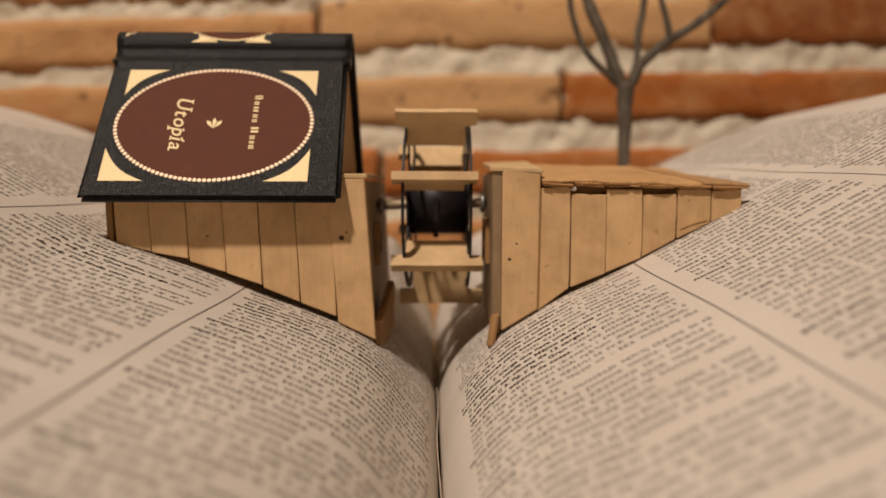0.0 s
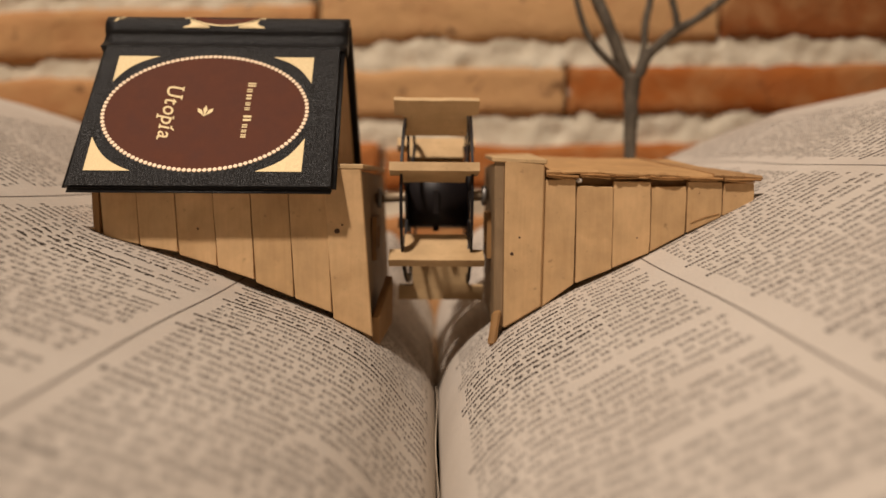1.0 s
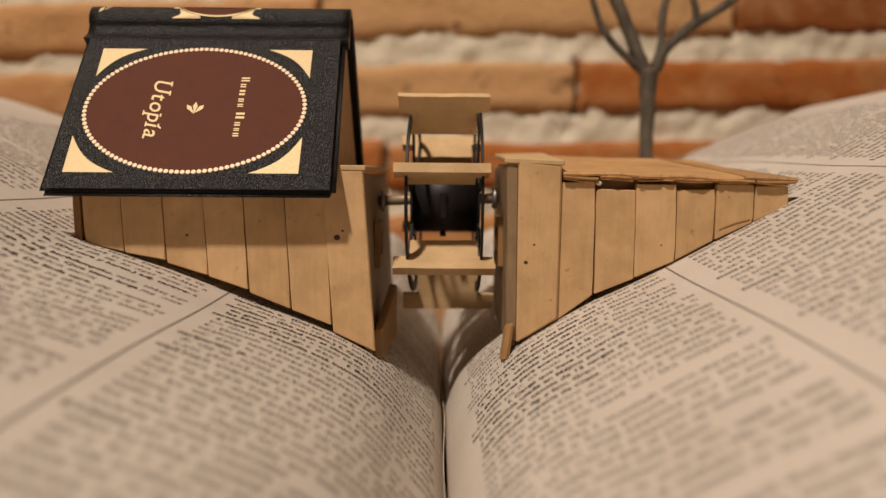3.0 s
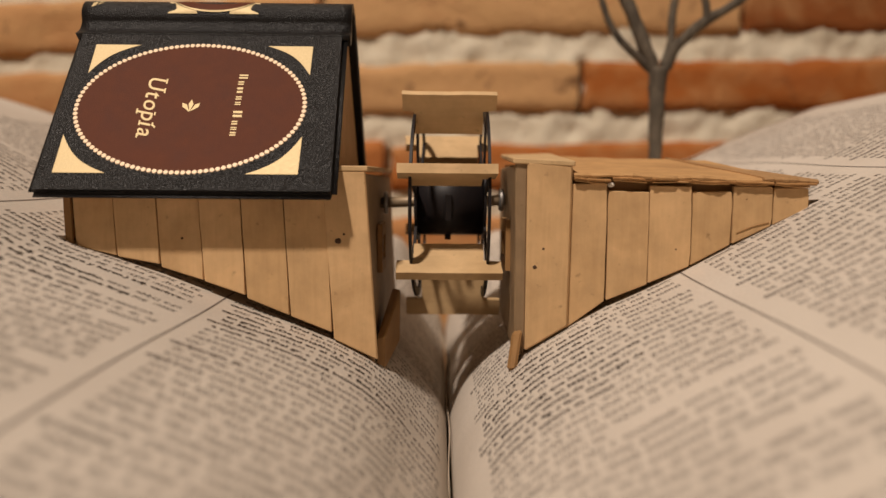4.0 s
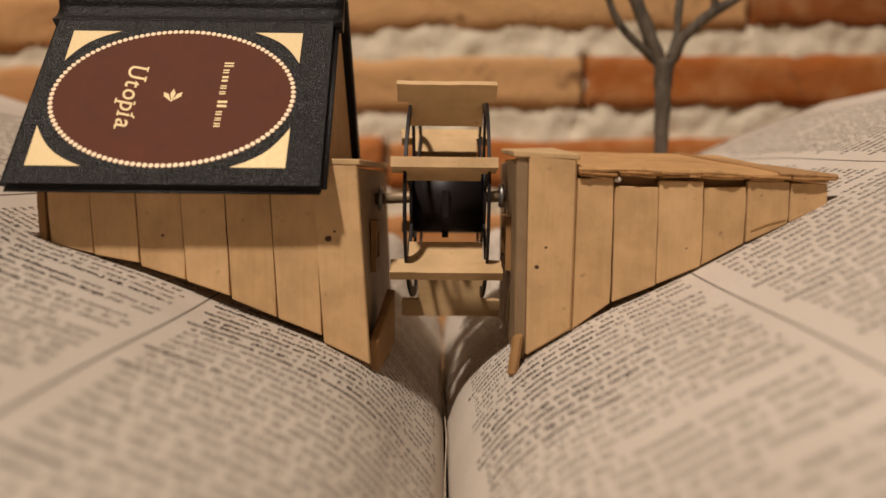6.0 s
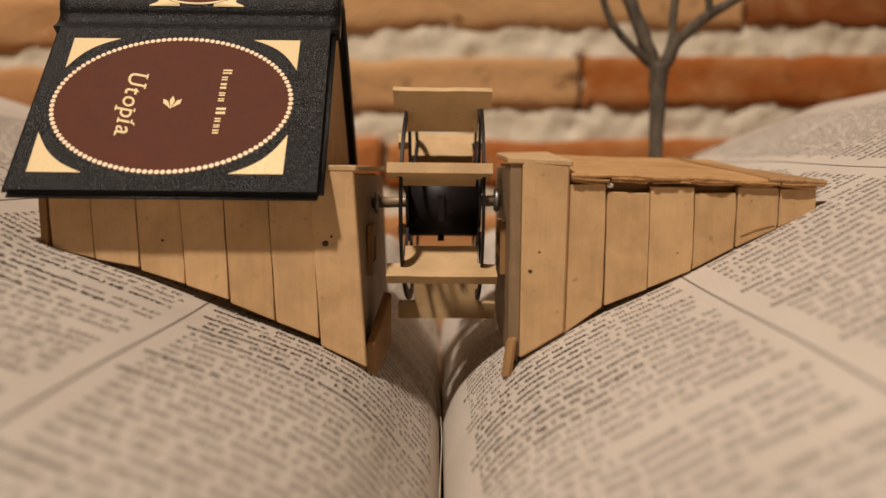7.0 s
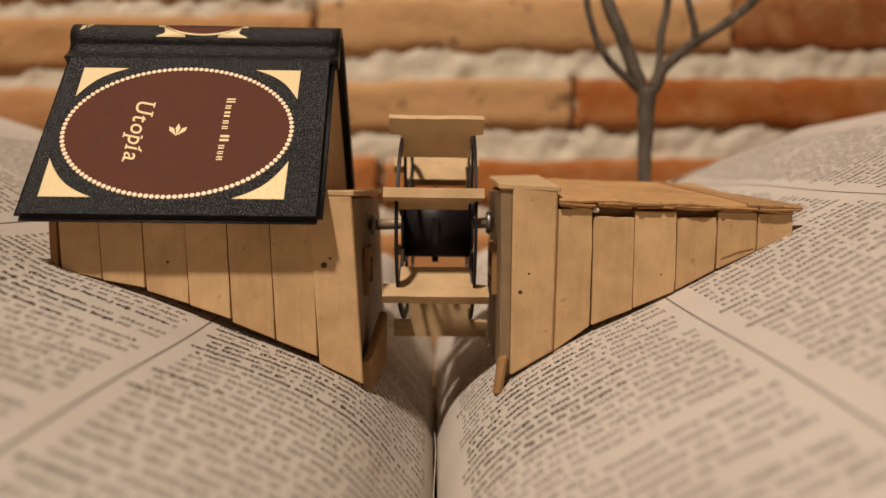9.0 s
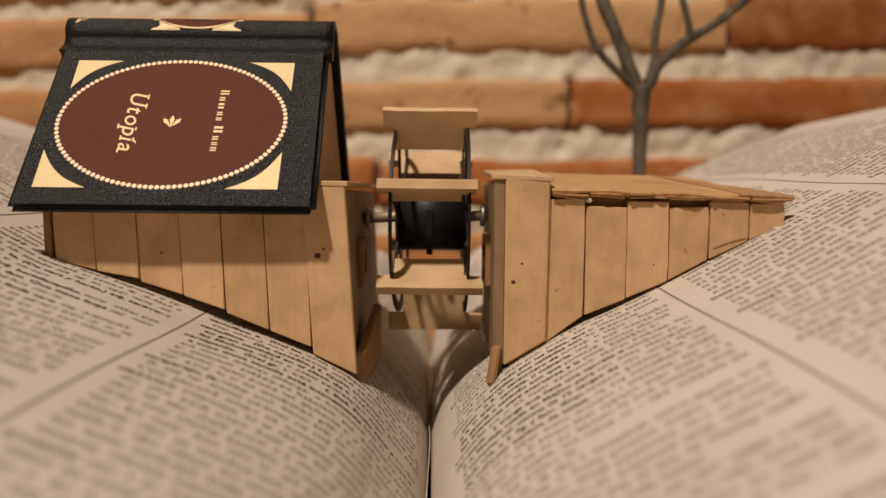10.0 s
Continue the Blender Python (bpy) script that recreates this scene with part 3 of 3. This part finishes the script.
    for v in bm.verts:
        v.co = Vector((v.co.x * 1.1 + 3.75, v.co.y + Y, v.co.z * 0.8 + 4.74))
    part("glue_bead", bm, GLUE, h, "white bead of dried glue", True)
    frame_of_sticks(h, 1.62, 20.0, 21.4, 2.7, 3.9, 0.3)
    part("foot_stick", hexa([(1.52, 18.30, 0.72), (1.74, 18.28, 0.74), (1.80, 18.6, 0.80), (1.58, 18.64, 0.74),
                             (1.66, 18.62, 1.50), (1.88, 18.50, 1.58), (1.90, 18.9, 1.58), (1.72, 18.95, 1.50)], 0.06), WOOD_DARK, h, "rough brown splinter of wood")
    return h


GLUE = mat("dried_glue", (0.75, 0.70, 0.62), 0.4)
left_house()
right_house()


# ---- the miniature book that lies open as the roof ----
book = thing("miniature_book", "miniature black leather book opened as a roof over the mill", "book")
FOOT, HEAD = Vector((0, 18.03, 4.47)), Vector((0, 20.50, 8.30))
UP = (HEAD - FOOT).normalized()
OUT = Vector((0, -UP.z, UP.y))
COVER = (HEAD - FOOT).length
BX0, BX1 = -8.53, -2.09


def cover_point(u, v, lift):
    """u along the book's length in x, v from the lower edge up the slope."""
    return Vector((u, 0, 0)) + FOOT + UP * v + OUT * lift


def slab(u0, u1, v0, v1, low, high, bevel, seg=3):
    bm = box(u0, u1, v0, v1, low, high, bevel, seg)
    for v in bm.verts:
        u, q, lift = v.co
        v.co = cover_point(u - (-0.08 if u < -8 else 0.05 if u > -2.6 else 0) * q / COVER, q, lift)
    return bm


part("front_cover", slab(BX0, BX1, -0.03, COVER, -0.26, 0, 0.125, 6), BLACK, book, "black leather front cover", "bevel")
# rounded spine between two hollow joints
prof = curve_path([(20.40, 8.17, 0.0), (20.62, 8.31, 0), (20.74, 8.50, 0), (20.73, 8.66, 0), (20.78, 8.85, 0), (20.94, 9.02, 0), (21.18, 9.07, 0), (21.42, 8.96, 0), (21.54, 8.8, 0)], 4)
bm = bmesh.new()
rings = []
for x in [-8.50 + 6.42 * k / 24 for k in range(25)]:
    ring = [bm.verts.new((x, y, z)) for y, z, _ in prof] + [bm.verts.new((x, 21.0 + (y - 21.0) * 0.6, z - 0.2)) for y, z, _ in prof[::-1]]
    rings.append(ring)
for a, b in zip(rings, rings[1:]):
    for k in range(len(a)):
        bm.faces.new((a[k], a[(k + 1) % len(a)], b[(k + 1) % len(a)], b[k]))
bm.faces.new(rings[0])
bm.faces.new(rings[-1][::-1])
spine = part("spine", bm, BLACK, book, "rounded black leather spine", True)
part("back_cover", hexa([(BX0, 24.15, 5.15), (BX1 + 0.02, 24.15, 5.15), (BX1 + 0.02, 24.35, 5.25), (BX0, 24.35, 5.25),
                         (BX0, 21.30, 8.86), (BX1 + 0.02, 21.30, 8.86), (BX1 + 0.02, 21.48, 8.95), (BX0, 21.48, 8.95)], 0.04), BLACK, book, "black leather back cover")
part("endpaper", slab(BX0 + 0.15, BX1 - 0.3, 0.15, COVER - 0.1, -0.30, -0.265, 0), CARD, book, "tan endpaper inside the cover")

# oval field, its beads and the gold corners
UC, VC, RU, RV = -5.46, (19.27 - FOOT.y) / UP.y, 2.51, 1.765


def disc(u, v, ru, rv, low, high, sides):
    bm = bmesh.new()
    a = [bm.verts.new(cover_point(u + ru * math.cos(2 * math.pi * k / sides), v + rv * math.sin(2 * math.pi * k / sides), low)) for k in range(sides)]
    b = [bm.verts.new(cover_point(u + ru * math.cos(2 * math.pi * k / sides), v + rv * math.sin(2 * math.pi * k / sides), high)) for k in range(sides)]
    bm.faces.new(b)
    bm.faces.new(a[::-1])
    for k in range(sides):
        bm.faces.new((a[k], a[(k + 1) % sides], b[(k + 1) % sides], b[k]))
    return bm


field = part("oval_field", disc(UC, VC, RU - 0.03, RV - 0.03, 0.001, 0.008, 72), RED, book, "dark red oval leather field")
BEADS = 112
steps = [2 * math.pi * k / 2000 for k in range(2001)]
run = np.concatenate([[0], np.cumsum([math.hypot(RU * (math.cos(b) - math.cos(a)), RV * (math.sin(b) - math.sin(a))) for a, b in zip(steps, steps[1:])])])
bead_mesh = None
for k in range(BEADS):
    a = float(np.interp(run[-1] * k / BEADS, run, steps))
    p = cover_point(UC + RU * math.cos(a), VC + RV * math.sin(a), 0.006)
    if bead_mesh is None:
        bm = bmesh.new()
        bmesh.ops.create_cone(bm, cap_ends=True, segments=10, radius1=0.062, radius2=0.050, depth=0.02)
        first = part("bead", bm, BEAD, book)
        bead_mesh = first.data
    else:
        first = new("bead", bead_mesh)
        first.parent = book
    first.matrix_basis = Matrix.Translation(p * C) @ Matrix(((1, 0, 0), (0, UP.y, OUT.y), (0, UP.z, OUT.z))).to_4x4()


def gold_corner(u, v, su, sv, lu, lv):
    """A three-sided gold field whose long side follows the oval."""
    n = 12
    pts = [(u, v)]
    for k in range(n + 1):
        t = k / n
        bulge = 0.20 * math.sin(math.pi * t) * 0.62
        pts.append((u + su * (lu * (1 - t) - bulge * 1.0 * lu / 1.3), v + sv * (lv * t - bulge * lv / 1.0)))
    bm = bmesh.new()
    a = [bm.verts.new(cover_point(p[0], p[1], 0.001)) for p in pts]
    b = [bm.verts.new(cover_point(p[0], p[1], 0.010)) for p in pts]
    bm.faces.new(b)
    bm.faces.new(a[::-1])
    for k in range(len(pts)):
        bm.faces.new((a[k], a[(k + 1) % len(pts)], b[(k + 1) % len(pts)], b[k]))
    part("gold_corner", bm, GOLD, book, "gold foil corner ornament")


VB, VT = 0.50, COVER - 0.50
for u, top_u, su in ((-8.07, -7.93, 1), (-2.93, -2.91, -1)):
    gold_corner(u, VB, su, 1, 1.10, 0.98)
    gold_corner(top_u, VT, su, -1, 1.04, 0.86)


def cover_text(body, u, v, size, shear, serifs):
    """Letters that read down the slope, as the book stands on its side; each with its serifs (x, y, half width)."""
    x = 0.0
    glyphs = []
    for ch in body:
        cu = bpy.data.curves.new("title", "FONT")
        cu.body, cu.size, cu.extrude, cu.offset, cu.resolution_u = ch, size, 0.004, 0.003, 4
        ob = bpy.data.objects.new("title", cu)
        scene.collection.objects.link(ob)
        bpy.context.view_layer.update()
        me = bpy.data.meshes.new_from_object(ob.evaluated_get(bpy.context.evaluated_depsgraph_get()))
        scene.collection.objects.unlink(ob)
        bpy.data.objects.remove(ob)
        bm = bmesh.new()
        bm.from_mesh(me)
        bpy.data.meshes.remove(me)
        low, high = min(p.co.x for p in bm.verts), max(p.co.x for p in bm.verts)
        for fx, y, half in serifs.get(ch, ()):
            cx, cy = low + fx * (high - low), y * size
            h = half * size
            a = [bm.verts.new((cx + dx, cy + dy, -0.004)) for dx, dy in ((-h, -0.018), (h, -0.018), (h, 0.018), (-h, 0.018))]
            b = [bm.verts.new((p.co.x, p.co.y, 0.0045)) for p in a]
            bm.faces.new(b)
            for k in range(4):
                bm.faces.new((a[k], a[(k + 1) % 4], b[(k + 1) % 4], b[k]))
        for p in bm.verts:
            p.co.x += x - low
        x += high - low + 0.058
        glyphs.append(bm)
    for bm in glyphs:
        for p in bm.verts:
            px, py = p.co.x - x / 2 + shear * p.co.y, p.co.y
            p.co = cover_point(u + py, v - px, 0.012 + p.co.z)
        part("letter", bm, GOLD, field, "gold letter of the title")


cover_text("Utopía", -6.50, VC - 0.04, 0.55, 0.22, {
    "U": ((0.09, 0.725, 0.13), (0.91, 0.725, 0.13)), "t": ((0.75, 0.02, 0.09),), "p": ((0.10, -0.205, 0.12), (0.02, 0.53, 0.08)),
    "í": ((0.3, 0.0, 0.12), (0.1, 0.53, 0.09)), "a": ((1.0, 0.015, 0.09),)})


def flat_poly(name, pts, label):
    bm = bmesh.new()
    a = [bm.verts.new(cover_point(p[0], p[1], 0.007)) for p in pts]
    b = [bm.verts.new(cover_point(p[0], p[1], 0.015)) for p in pts]
    bm.faces.new(b)
    bm.faces.new(a[::-1])
    for k in range(len(pts)):
        bm.faces.new((a[k], a[(k + 1) % len(pts)], b[(k + 1) % len(pts)], b[k]))
    part(name, bm, GOLD, field, label)


# the author's line as plain bars
v = VC + 0.92
for k, w in enumerate((0.20, 0.17, 0.26, 0.16, 0.14, 0.0, 0.28, 0.17, 0.13, 0.17)):
    if w:
        h = 0.20 if k in (0, 6) else 0.13
        for q in (0.08, 0.46):
            flat_poly("bar", [(-4.50, v - w * q), (-4.50 + h, v - w * q), (-4.50 + h, v - w * (q + 0.22)), (-4.50, v - w * (q + 0.22))], "")
    v -= w or 0.10
# the small leaf ornament
for du, dv, ang, ln in ((0, 0, -90, 0.34), (0, 0, -128, 0.32), (0, 0, -52, 0.32)):
    c, s = math.cos(math.radians(ang + 90)), math.sin(math.radians(ang + 90))
    tip = [(-0.012, 0.0), (0.03, 0.12), (0.055, 0.22), (0.0, ln), (-0.055, 0.22), (-0.03, 0.12)]
    flat_poly("leaf_mark", [(-5.46 + p[0] * c - p[1] * s, VC - 0.17 + p[0] * s + p[1] * c) for p in tip], "")

# label on the spine: an oval with two gold corners


def spine_point(x, t, lift=0.01):
    """t from 0 at the joint to 1 at the top of the rounded spine."""
    q = np.array([(y, z) for y, z, _ in prof[13:23]])
    s = np.linspace(0, 1, len(q))
    y, z = float(np.interp(t, s, q[:, 0])), float(np.interp(t, s, q[:, 1]))
    return Vector((x, y - lift, z + lift * 0.5))


bm = bmesh.new()
rows = []
for i in range(25):
    x = -6.30 + 1.86 * i / 24
    e = math.sqrt(max(0, 1 - ((x + 5.37) / 0.93) ** 2))
    rows.append([bm.verts.new(spine_point(x, 1.0 - 0.82 * e, 0.012)), bm.verts.new(spine_point(x, 1.0 - 0.41 * e, 0.012)), bm.verts.new(spine_point(x, 1.02, 0.012))])
for a, b in zip(rows, rows[1:]):
    bm.faces.new((a[0], b[0], b[1], a[1]))
    bm.faces.new((a[1], b[1], b[2], a[2]))
part("spine_label", bm, RED, spine, "dark red oval spine label")
bm = bmesh.new()
rows = []
for i in range(25):
    x = -6.30 + 1.86 * i / 24
    e = math.sqrt(max(0, 1 - ((x + 5.37) / 0.93) ** 2))
    rows.append([bm.verts.new(spine_point(x, 1.0 - 0.86 * e - 0.02, 0.014)), bm.verts.new(spine_point(x, 1.0 - 0.78 * e, 0.014))])
for a, b in zip(rows, rows[1:]):
    bm.faces.new((a[0], b[0], b[1], a[1]))
part("gold_line", bm, GOLD, spine, "gold line round the spine label")
bm = bmesh.new()
for x, t in ((-8.28, 0.35), (-8.14, 0.5)):
    bm.faces.new([bm.verts.new(spine_point(x + dx, t + dt, 0.012)) for dx, dt in ((0, 0), (0.1, 0.1), (0.12, 0.4), (0.02, 0.3))])
part("gold_mark", bm, GOLD, spine, "small gold mark on the spine")
for sx in (-1, 1):
    bm = bmesh.new()
    x0 = -5.37 + sx * 1.08
    pts = [(x0, 0.02), (x0, 0.78)]
    for k in range(9):
        t = 0.78 - 0.6 * k / 8
        pts.append((-5.37 + sx * 0.97 * math.sqrt(max(0, 1 - ((1 - t) / 0.90) ** 2)), t))
    pts.append((-5.37 + sx * 0.38, 0.02))
    bm.faces.new([bm.verts.new(spine_point(x, t, 0.012)) for x, t in pts])
    part("gold_corner", bm, GOLD, spine, "gold foil corner ornament")


# ---- the water wheel ----
AX, AY, AZ = 0.28, 21.9, 4.28
wheel = thing("water_wheel", "small water wheel with six wooden blades on a black reel", "water wheel")


def spin(r, a):
    return AY - r * math.cos(a), AZ + r * math.sin(a)


def ring_side(x):
    """A thin black side of the reel: an outer ring with a hub and spokes."""
    n, t = 48, 0.032

    yaw = 0.06 if x < 0 else 0.0

    def turned(bm):
        for v in bm.verts:
            v.co.x += yaw * (v.co.y - 19.6)
        return bm

    def ring(r0, r1):
        bm = bmesh.new()
        rows_ = []
        for k in range(n):
            a = 2 * math.pi * k / n
            rows_.append([bm.verts.new((xx, *spin(r, a))) for xx, r in ((x - t, r0), (x - t, r1), (x + t, r1), (x + t, r0))])
        for k in range(n):
            p, q = rows_[k], rows_[(k + 1) % n]
            for j in range(4):
                bm.faces.new((p[j], p[(j + 1) % 4], q[(j + 1) % 4], q[j]))
        return turned(bm)

    rim = part("reel_side", ring(2.24, 2.46), PLASTIC, wheel, "thin black spoked side of the reel")
    part("hub", ring(0.45, 1.0), PLASTIC, rim)
    for k in range(6):
        a = math.radians(17 + 60 * k)
        y0, z0 = spin(0.95, a)
        y1, z1 = spin(2.28, a)
        w = 0.10
        dy, dz = w * math.sin(a), w * math.cos(a)
        c = [(y0 - dy, z0 - dz), (y0 + dy, z0 + dz), (y1 + dy, z1 + dz), (y1 - dy, z1 - dz)]
        part("spoke", turned(hexa([(x - t, *p) for p in c] + [(x + t, *p) for p in c])), PLASTIC, rim)


ring_side(-0.62)
ring_side(1.20)
bm = bmesh.new()
n = 40
rings = [[bm.verts.new((x, *spin(r, 2 * math.pi * k / n))) for k in range(n)] for x, r in ((-0.56, 0.3), (-0.56, 0.86), (1.14, 0.86), (1.14, 0.3))]
for a, b in zip(rings, rings[1:] + rings[:1]):
    for k in range(n):
        bm.faces.new((a[k], a[(k + 1) % n], b[(k + 1) % n], b[k]))
drum = part("drum", bm, PLASTIC, wheel, "dull black drum of the reel", True)
for deg in (-8, 82, 172, 262):
    a = math.radians(deg)
    for x0, x1, q in ((0.20, 0.36, 0.34),):
        c = [spin(r, a + e) for r, e in ((0.80, -q), (0.80, q), (1.0, q), (1.0, -q))]
        part("rib", hexa([(x0, *p) for p in c] + [(x1, *p) for p in c], 0.01), PLASTIC, drum)
bm = bmesh.new()
tube(bm, [(-1.5, AY, AZ - 0.05, 0.14), (-0.5, AY, AZ, 0.14), (1.0, AY, AZ, 0.14), (1.85, AY, AZ + 0.06, 0.14)], 14)
part("axle", bm, METAL, wheel, "round wooden axle rod", True)


def bearing(x, y, z):
    """A worn metal washer round the axle, where it enters a side wall."""
    bm = bmesh.new()
    rows_ = []
    for k in range(20):
        a = 2 * math.pi * k / 20
        rows_.append([bm.verts.new((x + dx, y - r * math.cos(a), z + r * math.sin(a))) for dx, r in ((-0.06, 0.15), (-0.06, 0.27), (0.0, 0.30), (0.06, 0.27), (0.06, 0.15))])
    for p, q in zip(rows_, rows_[1:] + rows_[:1]):
        for j in range(5):
            bm.faces.new((p[j], p[(j + 1) % 5], q[(j + 1) % 5], q[j]))
    part("bearing", bm, WASHER, wheel, "worn grey metal washer", True)


bearing(-1.32, AY, AZ - 0.04)
bearing(1.66, AY, AZ + 0.05)
for deg, outer, wide, shift in ((62, 2.95, 1.13, -0.02), (17, 2.72, 1.13, -0.07), (-38, 2.75, 1.23, 0.0), (-97, 3.02, 1.24, 0.16), (-160, 2.75, 1.2, 0), (141, 2.75, 1.2, 0)):
    a = math.radians(deg)
    narrow, r0, r1 = 0.83, 1.95 if deg == 62 else 1.75, outer - 0.42
    pts = [(-narrow, r0), (narrow, r0), (narrow, r1), (wide, r1 + 0.02), (wide + random.uniform(-0.03, 0.03), outer), (-wide, outer), (-wide + random.uniform(-0.03, 0.03), r1), (-narrow, r1)]
    fine = []
    for (xa, ra), (xb, rb) in zip(pts, pts[1:] + pts[:1]):
        for k in range(6):
            t = k / 6
            chip = 0.022 * noise.noise(Vector((xa + (xb - xa) * t, ra + (rb - ra) * t, deg)) * 5)
            fine.append((xa + (xb - xa) * t + chip, ra + (rb - ra) * t + chip))
    bm = prism(fine, -0.115, 0.115, 0.0)
    for v in bm.verts:
        x, off, r = v.co
        y, z = spin(r, a)
        v.co = Vector((AX + shift + x, y + off * math.sin(a), z + off * math.cos(a)))
    part("blade", bm, WOOD_X, wheel)

# ---- the twig that stands for a tree ----
tree = thing("twig_tree", "bare grey-brown twig standing upright as a leafless tree", "twig")
TY = 29.7
bm = bmesh.new()
tube(bm, curve_path([(7.98, TY, TABLE_Z, 0.36), (7.96, TY, 0, 0.30), (7.93, TY, 5.0, 0.25), (7.93, TY, 7.5, 0.27), (7.95, TY, 9.0, 0.36)]), 14, 0.25)
part("trunk", bm, BARK, tree, "", True)
for path in ([(7.80, TY, 8.85, 0.24), (7.45, TY, 9.7, 0.25), (6.9, TY, 11.0, 0.23), (6.38, TY + 0.2, 12.3, 0.21), (5.9, TY + 0.5, 14.5, 0.15), (5.6, TY + 0.5, 17.5, 0.08)],
             [(7.85, TY, 8.8, 0.16), (7.25, TY - 0.1, 9.25, 0.14), (6.35, TY - 0.2, 10.1, 0.13), (5.85, TY - 0.2, 11.1, 0.12), (5.58, TY - 0.3, 12.4, 0.11), (5.9, TY - 0.4, 14.5, 0.06)],
             [(8.15, TY, 8.95, 0.22), (8.6, TY, 9.8, 0.19), (9.5, TY, 10.6, 0.20), (10.4, TY, 11.15, 0.17), (11.7, TY + 0.1, 12.15, 0.15), (13.4, TY + 0.3, 13.9, 0.10), (14.4, TY + 0.4, 16.0, 0.05)],
             [(8.1, TY, 9.1, 0.15), (8.38, TY + 0.1, 9.9, 0.13), (8.45, TY + 0.2, 10.9, 0.15), (8.65, TY + 0.2, 12.2, 0.13), (8.9, TY + 0.4, 14.5, 0.08)],
             [(9.6, TY, 10.55, 0.15), (9.55, TY - 0.1, 11.2, 0.13), (9.25, TY - 0.2, 12.1, 0.12), (8.9, TY - 0.3, 13.2, 0.08), (8.8, TY - 0.3, 14.8, 0.05)]):
    bm = bmesh.new()
    tube(bm, curve_path(path), 10, 0.3)
    part("branch", bm, BARK, tree, "", True)


# ---- the brick wall ----
wall = part("wall_north", box(-160, 160, WALL_Y + 2.0, WALL_Y + 12, -79, 210), PLASTER)
tagged(wall, "rough wall of tan and orange bricks in thick lime mortar", "wall", kind="structure")
PITCH_Z = 4.62
starts = {0: 8.72, 1: -7.75, 2: 6.5, 3: -9.5, -1: -3.0, -2: 9.5, -3: -5, 4: 7, 5: -8}
BRICKS = []


def course_tilt(x):
    """The courses run a little uphill, more so towards the west."""
    return 0.018 * x if x > 0 else 0.034 * x


for r in range(-3, 6):
    z0 = 9.15 + r * PITCH_Z
    x, k = starts[r] - 25.4 * 3, -3
    while x < 60:
        rnd = random.Random(len(BRICKS) + 1)
        L = 25.0 + (0 if k in (-1, 0) else rnd.uniform(-0.4, 0.4))
        # Brick (1, 1) is coloured darker for the lens falloff at the upper right.
        red = {(0, -1): 0.10, (0, 0): 0.75, (0, -2): 0.3, (1, -1): 0.22, (1, 0): 0.06, (1, 1): 0.9, (-1, 0): 0.66, (-1, -1): 0.6}.get((r, k), rnd.random())
        sag = {1: 0.55, 2: 1.1}.get(r, 0) if k < 0 else 0
        BRICKS.append((x + 0.14, x + L + 0.28, z0 - 0.1 - sag, z0 - sag + (2.95 if r != 1 or k < 0 else 3.4) + rnd.uniform(-0.15, 0.15), red))
        x += L + 0.45
        k += 1
bm = bmesh.new()
NX, NZ = 480, 110
grid = []
for j in range(NZ + 1):
    row = []
    z = -12 + 48 * j / NZ
    gaps = [b[0] - 0.18 for b in BRICKS if b[2] + 0.1 < z - course_tilt(b[0]) < b[3] - 0.1]
    for i in range(NX + 1):
        x = -66 + 132 * i / NX
        d = 0.30 * noise.fractal(Vector((x * 0.8, z * 1.0, 1.7)), 0.8, 2.0, 5)
        deep = 1.3 if any(abs(x - g) < 0.30 for g in gaps) else 0.0
        row.append(bm.verts.new((x, WALL_Y + 0.16 - d + deep, z)))
    grid.append(row)
for a, b in zip(grid, grid[1:]):
    for i in range(NX):
        bm.faces.new((a[i], a[i + 1], b[i + 1], b[i]))
part("mortar", bm, MORTAR, wall, "rough cream lime mortar", True)


def brick(x0, x1, z0, z1, redness, seed):
    bm = bmesh.new()
    L, H = x1 - x0, z1 - z0
    us = [0, 0.08, 0.3, 0.7] + [0.7 + (L - 1.4) * k / 26 for k in range(1, 26)] + [L - 0.7, L - 0.3, L - 0.08, L]
    ws = [0, 0.07, 0.25, 0.6, 1.0, H / 2, H - 1.0, H - 0.6, H - 0.25, H - 0.07, H]
    rows_ = []
    for w in ws:
        row = []
        for u in us:
            x, z = x0 + u, z0 + w
            lim = min(u, L - u, w, H - w)
            n1 = noise.fractal(Vector((x * 0.3, z * 0.5, seed)), 1.0, 2.0, 3)
            chip = 0.35 * max(0.0, noise.noise(Vector((x * 0.6, z * 0.9, seed + 9)))) if lim < 0.6 else 0
            y = WALL_Y - 0.20 - 0.2 * n1 + chip + (1.0 if lim < 0.01 else 0.0 if min(u, L - u) < 0.1 and 0.1 < w < H - 0.1 else 0.28 if lim < 0.1 else 0.08 if lim < 0.3 else 0.0)
            side = 2 * w / H - 1
            z += 0.16 * noise.noise(Vector((x * 0.22, seed, 0))) + side * (0.12 * noise.noise(Vector((x * 0.4, seed + 4, side))) + 0.09 * noise.noise(Vector((x * 1.5, seed + 5, side)))) + course_tilt(x)
            x += 0.15 * noise.noise(Vector((z * 0.8, seed, u)))
            row.append(bm.verts.new((x, y, z)))
        rows_.append(row)
    for a, b in zip(rows_, rows_[1:]):
        for i in range(len(us) - 1):
            bm.faces.new((a[i], a[i + 1], b[i + 1], b[i]))
    ob = part("brick", bm, BRICK, wall, "", True)
    ob["redness"] = redness
    return ob


for n, (x0, x1, z0, z1, red) in enumerate(BRICKS):
    brick(x0, x1, z0, z1, red, (n + 1) * 7.3)
